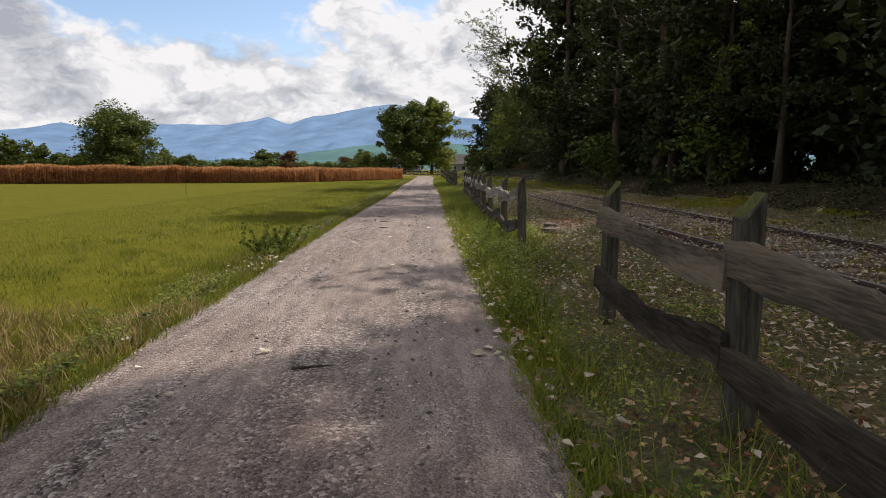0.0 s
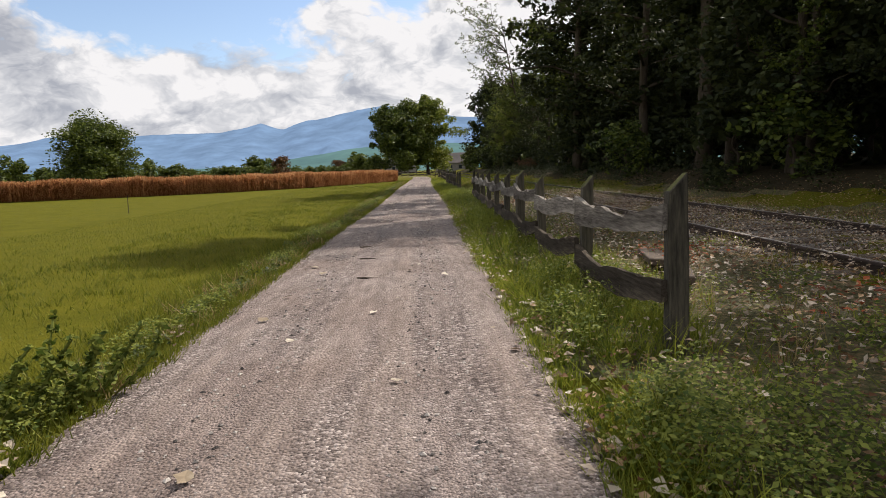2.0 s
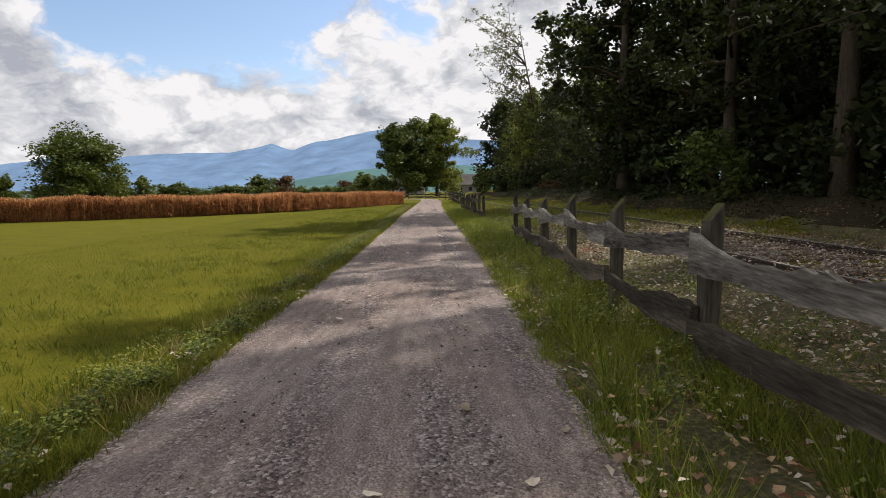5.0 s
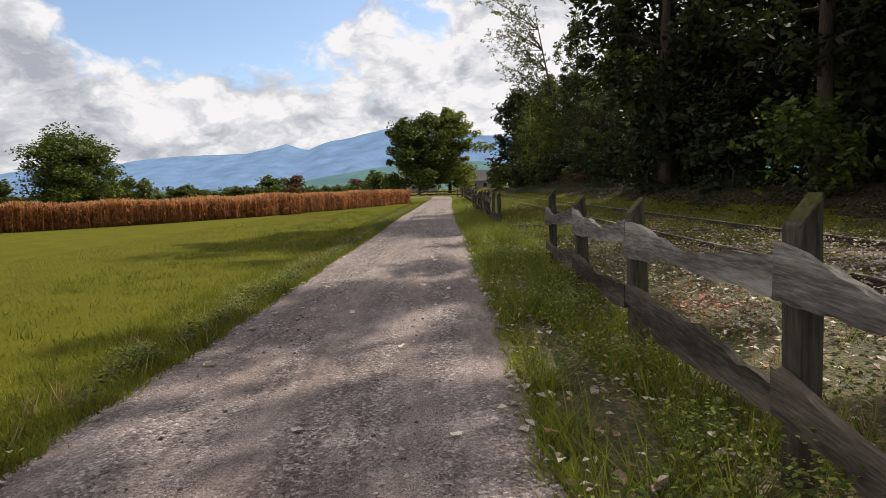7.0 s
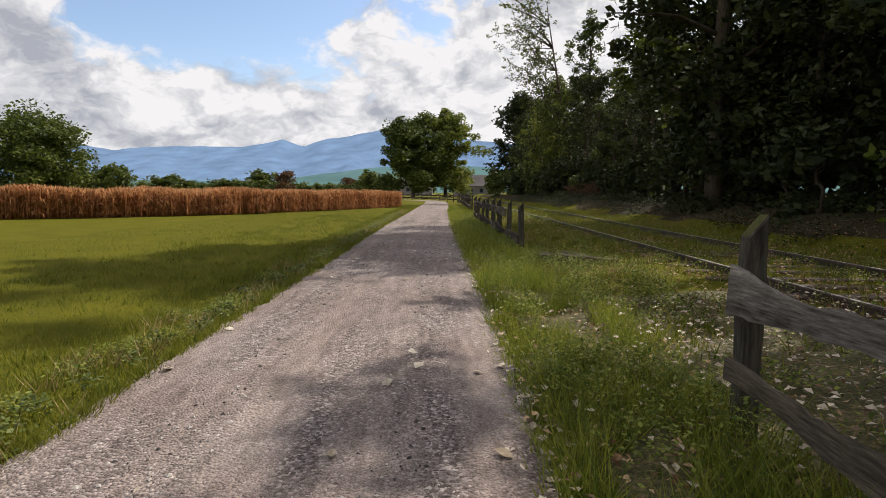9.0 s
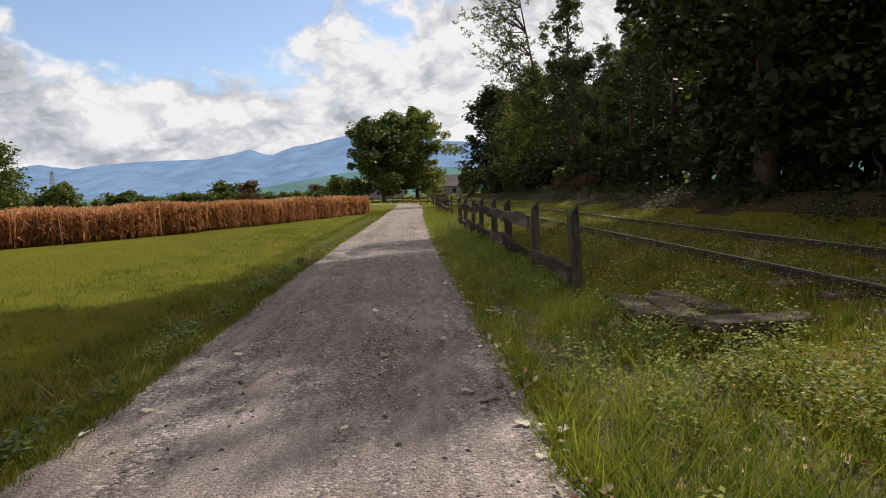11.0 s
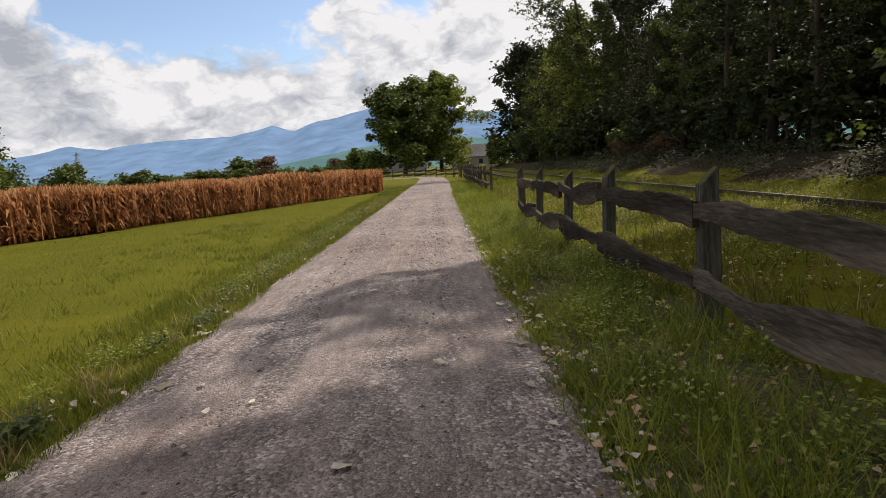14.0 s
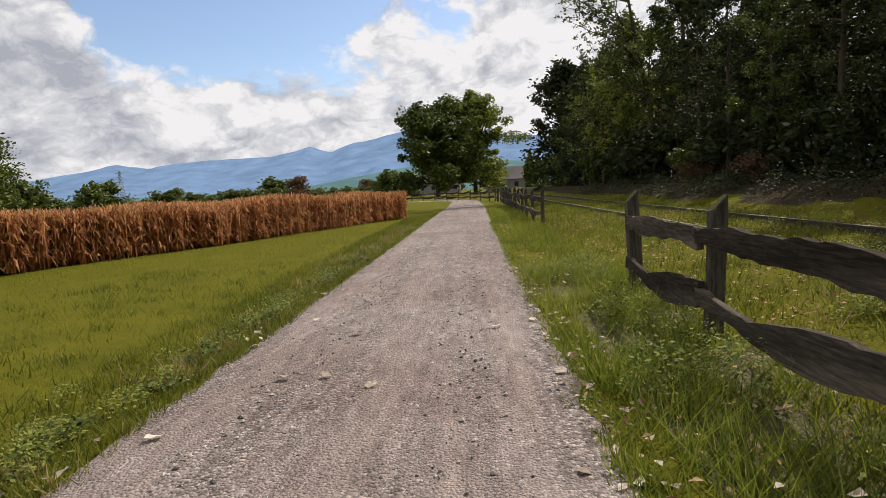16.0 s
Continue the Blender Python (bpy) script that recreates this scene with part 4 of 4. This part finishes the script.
for side, seed in ((-1, 801), (1, 803)):
    r = np.random.default_rng(seed)
    k = r.uniform(-4, 60, 1500)
    y = np.repeat(k, 24) + r.normal(0, 0.06, 36000)
    reach = np.repeat(np.abs(r.normal(0, 0.10, 1500)) - 0.05, 24)
    x = np.interp(y, [p[0] for p in ROAD_C], [p[1] for p in ROAD_C]) + side * (ROAD_W / 2 + reach + r.normal(0, 0.035, 36000))
    blades("edge_tufts", x, y, r.uniform(0.03, 0.10, 36000), 1.2, 0.003, M_LUSH if side > 0 else M_GRASS, "low ragged grass creeping over the edge of the gravel", seed + 1)


def weeds(name, places, mat, label, seed, size=0.018, height=0.30, spread=0.28, per=430):
    r = np.random.default_rng(seed)
    C = np.array(places)
    n = len(C) * per
    i = np.repeat(np.arange(len(C)), per)
    P = np.zeros((n, 3))
    P[:, :2] = C[i] + r.normal(0, spread * 0.6, (n, 2))
    P[:, 2] = height * r.random(n) ** 0.8 * np.exp(-((P[:, 0] - C[i][:, 0]) ** 2 + (P[:, 1] - C[i][:, 1]) ** 2) / (2 * spread ** 2)) + 0.02
    P[:, 2] += np.array([ground_z(float(p), float(q)) for p, q in C])[i]
    a = r.normal(size=(n, 3)) * (1, 1, 0.35)
    a /= np.linalg.norm(a, axis=1, keepdims=True)
    b = np.cross(a, (0, 0, 1) + r.normal(0, 0.3, (n, 3)))
    b /= np.linalg.norm(b, axis=1, keepdims=True)
    s = size * r.uniform(0.5, 1.3, (n, 1))
    v = np.stack((P - a * s, P + b * s * 0.6, P + a * s, P - b * s * 0.6), 1).reshape(-1, 3)
    return tagged(new(name, fast_mesh(name, v, np.arange(n * 4), 4, mat)), label, "weeds", kind="stuff")


rw = random.Random(77)
pl = [(rw.uniform(0.95, 1.35), rw.uniform(-3.5, 4.5)) for _ in range(20)] + [(rw.uniform(1.0, 1.9), rw.uniform(4.5, 24)) for _ in range(80)]
pl += [(rw.uniform(1.1, 3.3), rw.uniform(25, 32)) for _ in range(60)] + [(rw.uniform(1.1, 2.0), rw.uniform(32, 48)) for _ in range(60)]
weeds("verge_weeds", pl, M_WEED, "leafy nettles and weeds crowding below the fence", 15, 0.016, 0.32, 0.22, 260)
x, y = scatter(46000, 0.85, 2.0, -4, 48, 705, 0.05, 1.1)
thin = (y > 4.2) | (x < 1.15) | (R.random(len(x)) < 0.12)
x, y = patchy(*off_road(x[thin], y[thin], 0.03), -0.14)
blades("verge_tufts", x, y, R.uniform(0.10, 0.30, len(x)), 1.3, 0.0026, M_LUSH, "tall bright grass tufts arching below the fence", 706)
pl = [(along(ROAD_C, v) - 1.36 - abs(rw.gauss(0, 0.22)), v) for v in (rw.uniform(-4, 52) for _ in range(420)) if noise.noise((v * 0.6, 4.0, 0.0)) > -0.08]
weeds("field_edge_weeds", pl, M_WEED, "low leafy weeds at the edge of the field", 16, 0.014, 0.13, 0.12, 110)
pl = [(along(ROAD_C, v) - 1.34 - abs(rw.gauss(0, 0.16)), v) for v in (rw.uniform(-4, 52) for _ in range(150))]
weeds("dark_edge_weeds", pl, M_LEAF, "dark low dock and plantain leaves at the field edge", 26, 0.022, 0.10, 0.09, 45)
x, y = scatter(34000, -5.5, -1.6, -4, 50, 703, 0.09, 1.2)
x, y = off_road(x, y, 0.0)
blades("meadow_tufts", x, y, R.uniform(0.03, 0.10, len(x)), 1.1, 0.0035, M_GRASS, "coarse bright grass tufts at the meadow edge", 704)
pl = [(rw.uniform(9.2, 12.5), rw.uniform(36, 95)) for _ in range(150)] + [(rw.uniform(8.8, 11.5), rw.uniform(-4, 36)) for _ in range(60)]
weeds("forest_edge_weeds", pl, M_LEAF_DARK, "dark brambles and ferns along the forest edge", 19, 0.05, 0.6, 0.5, 160)


pl = [(rw.gauss(1.45, 0.2), rw.gauss(3.0, 0.28)) for _ in range(9)]
weeds("nettle_mound", pl, M_WEED, "rounded mound of nettles below the fence gap", 27, 0.014, 0.34, 0.24, 420)
pl = [(rw.uniform(1.9, 4.0), rw.uniform(-3, 25)) for _ in range(70)] + [(rw.uniform(3.0, 8.5), rw.uniform(24, 48)) for _ in range(110)]
weeds("railway_weeds", pl, M_WEED, "low weeds among dead leaves beside the rails", 28, 0.020, 0.16, 0.22, 130)


pl = [(rail_x(v) + o + rw.gauss(0, 0.16), v) for v in np.arange(20, 62, 0.55) for o in (-0.1, 2.25)]
weeds("rail_side_weeds", pl, M_WEED, "weeds growing up against the rails", 29, 0.018, 0.20, 0.16, 90)


def tall_weed(x, y):
    r = random.Random(8)
    root = tagged(new("tall_weed"), "dark tall weed sprouting at the edge of the track", "weed")
    root.location = (x, y, 0)
    pieces, centres, spreads = [], [], []
    for k in range(11):
        w = r.uniform(0, 6.28)
        pts, rd = limb(r, (r.gauss(0, 0.06), r.gauss(0, 0.06), -0.03), (math.cos(w) * 0.8, math.sin(w) * 0.5, r.uniform(0.5, 1.4)), r.uniform(0.3, 0.6), 0.006, 6, 0, 0.14)
        part("stem", mesh_of("stem", *tube(pts, [max(0.002, q) for q in rd], 4), M_WEED), root)
        centres += pts[2:]
        spreads += [0.035] * len(pts[2:])
    part("leaves", crown_mesh(centres, spreads, 900, 0.022, M_WEED, np.random.default_rng(4)), root)


tall_weed(-1.86, 3.85)
tall_weed(-2.1, 3.6)


def stones(name, n, x0, x1, y0, y1, seed, smin, smax, label, mat, lift, near=1.0, on_road=False):
    """Small angular stones, each a squashed octahedron."""
    r = np.random.default_rng(seed)
    x, y = scatter(n, x0, x1, y0, y1, seed, 0, near)
    if on_road:
        c = np.interp(y, [p[0] for p in ROAD_C], [p[1] for p in ROAD_C])
        u = r.random(n)
        side = np.where(r.random(n) < 0.5, -1, 1)
        x = c + np.where(u < 0.72, r.uniform(-1.2, 1.2, n), side * (ROAD_W / 2 - np.abs(r.normal(0, 0.14, n)) + 0.06))
    s = smin + (smax - smin) * r.random(n) ** 3
    z = lift + (0.035 * (1 - np.minimum(1, np.abs((x - np.interp(y, [p[0] for p in ROAD_C], [p[1] for p in ROAD_C])) / (ROAD_W / 2))) ** 4) - 0.006 if on_road else 0)
    base = np.array(((1, 0, 0), (0, 1, 0), (-1, 0, 0), (0, -1, 0), (0, 0, 0.6), (0, 0, -0.6)))
    a = r.uniform(0, 6.28, n)
    rot = np.stack((np.stack((np.cos(a), -np.sin(a)), -1), np.stack((np.sin(a), np.cos(a)), -1)), 1)
    v = np.repeat(base[None], n, 0) * r.uniform(0.6, 1.3, (n, 6, 1)) * s[:, None, None]
    v[..., :2] = np.einsum("nij,nkj->nki", rot, v[..., :2])
    v += np.stack((x, y, np.broadcast_to(z, (n,))), -1)[:, None]
    f = np.array(((0, 1, 4), (1, 2, 4), (2, 3, 4), (3, 0, 4), (1, 0, 5), (2, 1, 5), (3, 2, 5), (0, 3, 5)))
    corners = (f[None] + (np.arange(n) * 6)[:, None, None]).ravel()
    return tagged(new(name, fast_mesh(name, v.reshape(-1, 3), corners, 3, mat)), label, "stones", kind="stuff")


stones("loose_gravel", 34000, -2, 1, -4, 52, 31, 0.004, 0.019, "loose grey stones lying on the track", M_STONE, 0.0, 1.0, True)
stones("ballast_stones", 6000, 2.6, 7.6, -4, 24, 32, 0.012, 0.05, "grey ballast stones beside the rails", M_STONE, 0.07)


# ---- fallen leaves ----
def leaf_mesh(seed):
    r = random.Random(seed)
    n = 9
    V, F = [(0, 0, 0.006)], []
    for k in range(n):
        w = 2 * math.pi * k / n
        rad = (0.036 if k % 2 else 0.029) * r.uniform(0.75, 1.25)
        V.append((math.cos(w) * rad * 1.35, math.sin(w) * rad, 0.012 * r.random() + 0.002))
    for k in range(n):
        F.append((0, 1 + k, 1 + (k + 1) % n))
    return mesh_of("fallen_leaf", V, F, M_FALLEN)


LEAVES = [leaf_mesh(s) for s in range(5)]
rl = random.Random(99)
for k in range(290):
    y = rl.choice((rl.uniform(-2, 48), rl.uniform(13, 47)))
    c = along(ROAD_C, y)
    u = rl.random()
    x = c + (rl.uniform(-1.2, 1.2) if u < 0.45 else (rl.gauss(1.3, 0.13) if u < 0.85 else rl.gauss(-1.3, 0.12)))
    o = new("fallen_leaf", LEAVES[k % 5])
    o.matrix_basis = pose(x, y, 0.034 * (1 - min(1, abs(x - c) / 1.23) ** 4) + 0.012, rl.uniform(-14, 14), rl.uniform(-14, 14), rl.uniform(0, 360)) @ Matrix.Scale(rl.uniform(0.45, 1.1), 4)
    tagged(o, "pale dry fallen leaf lying on the gravel", "leaf", group="fallen leaves on the track")


def litter(name, x, y, seed, low, high, mat, label, rise=0.05):
    """Loose dead leaves, each folded along its rib."""
    r = np.random.default_rng(seed)
    n = len(x)
    P = np.stack((x, y, [ground_z(float(a), float(b)) + 0.012 for a, b in zip(x, y)]), -1)
    P[:, 2] += r.uniform(0, rise, n)
    a = r.normal(size=(n, 3)) * (1, 1, 0.3)
    a /= np.linalg.norm(a, axis=1, keepdims=True)
    b = np.cross(a, (0, 0, 1) + r.normal(0, 0.25, (n, 3)))
    s = r.uniform(low, high, (n, 1))
    lift = np.array((0, 0, 1.0)) * s * 0.3
    v = np.stack((P - a * s, P + b * s * 0.7 + lift, P + a * s, P - b * s * 0.7 + lift), 1).reshape(-1, 3)
    q = (np.array((0, 1, 2, 0, 2, 3))[None] + 4 * np.arange(n)[:, None]).ravel()
    return tagged(new(name, fast_mesh(name, v, q, 3, mat)), label, "leaves", kind="stuff")


x, y = off_road(*scatter(60000, 0.8, 10.5, -4, 60, 18, 0.35, 1.7), -0.05)
litter("leaf_litter", x, y, 17, 0.012, 0.032, M_FALLEN_BROWN, "brown and pale dead leaves on the ground")
x, y = scatter(26000, 1.75, 7.2, -4, 26, 118, 0.5)
litter("pale_leaf_litter", x, y, 117, 0.014, 0.034, M_PALE_LITTER, "pale curled dead leaves heaped beside the rails", 0.14)
x, y = off_road(*scatter(700, 0.75, 1.75, -4, 48, 218, 0.16), 0.0)
litter("verge_leaf_litter", x, y, 217, 0.014, 0.036, M_PALE_LITTER, "pale dead leaves caught in the verge grass", 0.10)
x, y = off_road(*scatter(600, -2.0, -1.5, -4, 48, 318, 0.12), -0.02)
litter("field_edge_litter", x, y, 317, 0.012, 0.030, M_PALE_LITTER, "dry leaves along the edge of the field", 0.05)
edge_r = np.random.default_rng(519)
y = edge_r.uniform(-3, 48, 1100)
x = np.interp(y, [p[0] for p in ROAD_C], [p[1] for p in ROAD_C]) + ROAD_W / 2 + edge_r.normal(0.02, 0.09, 1100)
litter("edge_leaf_litter", x, y, 517, 0.016, 0.040, M_PALE_LITTER, "pale dead leaves gathered along the edge of the gravel", 0.03)
red = np.random.default_rng(418)
x = np.concatenate((red.normal(3.1, 0.28, 260), red.normal(2.7, 0.2, 120), red.normal(3.6, 0.4, 150)))
y = np.concatenate((red.normal(7.9, 0.45, 260), red.normal(19.6, 0.4, 120), red.normal(4.9, 0.4, 150)))
litter("red_leaf_litter", x, y, 417, 0.016, 0.036, M_RED_LITTER, "rusty red fallen leaves in small heaps", 0.12)

# ---- small things ----
plank_me = bevelled("old_plank", *block(-0.7, 0.7, -0.13, 0.13, 0, 0.08), M_SLEEPER, 0.01)
for x, y, rz in ((3.0, 30.0, 25), (2.36, 31.05, 84), (2.64, 30.85, 79), (2.95, 31.1, 90)):
    o = new("old_plank", plank_me)
    o.matrix_basis = pose(x, y, 0.05 if rz == 25 else 0.0, 2, 3 - 0.05 * (rz - 84), rz)
    tagged(o, "rotting dark plank lying in the weeds", "plank", group="planks at the fence opening")
for x, y, rz in ((2.6, 6.6, 68), (2.75, 7.6, 75)):
    o = new("old_plank", plank_me)
    o.matrix_basis = pose(x, y, 0.03, 2, 3, rz)
    tagged(o, "pale old plank lying in dead leaves behind the fence", "plank", group="planks behind the fence")
stake = tagged(new("field_stake", mesh_of("field_stake", *tube([(0, 0, -0.1), (0.02, 0, 0.3), (0.03, 0.0, 0.62)], [0.014, 0.013, 0.011], 6), M_POST)), "thin wooden stake stuck in the meadow", "stake")
stake.location = (-10.5, 22.0, 0)
V, F = tube(limb(random.Random(3), (0, 0, 0.05), (1, 0.3, 0), 0.35, 0.008, 5, 0, 0.15)[0], [0.008, 0.009, 0.008, 0.007, 0.005, 0.003], 5)
stick_me = mesh_of("fallen_stick", V, F, M_BARK)
for x, y, rz in ((-0.86, 8.4, 0), (-0.98, 9.6, 30), (-0.75, 7.0, -15), (-0.6, -1.2, 5)):
    o = new("fallen_stick", stick_me)
    o.matrix_basis = pose(x, y, 0.0, 0, 0, rz)
    tagged(o, "short dead stick lying on the gravel", "stick", group="sticks on the track")
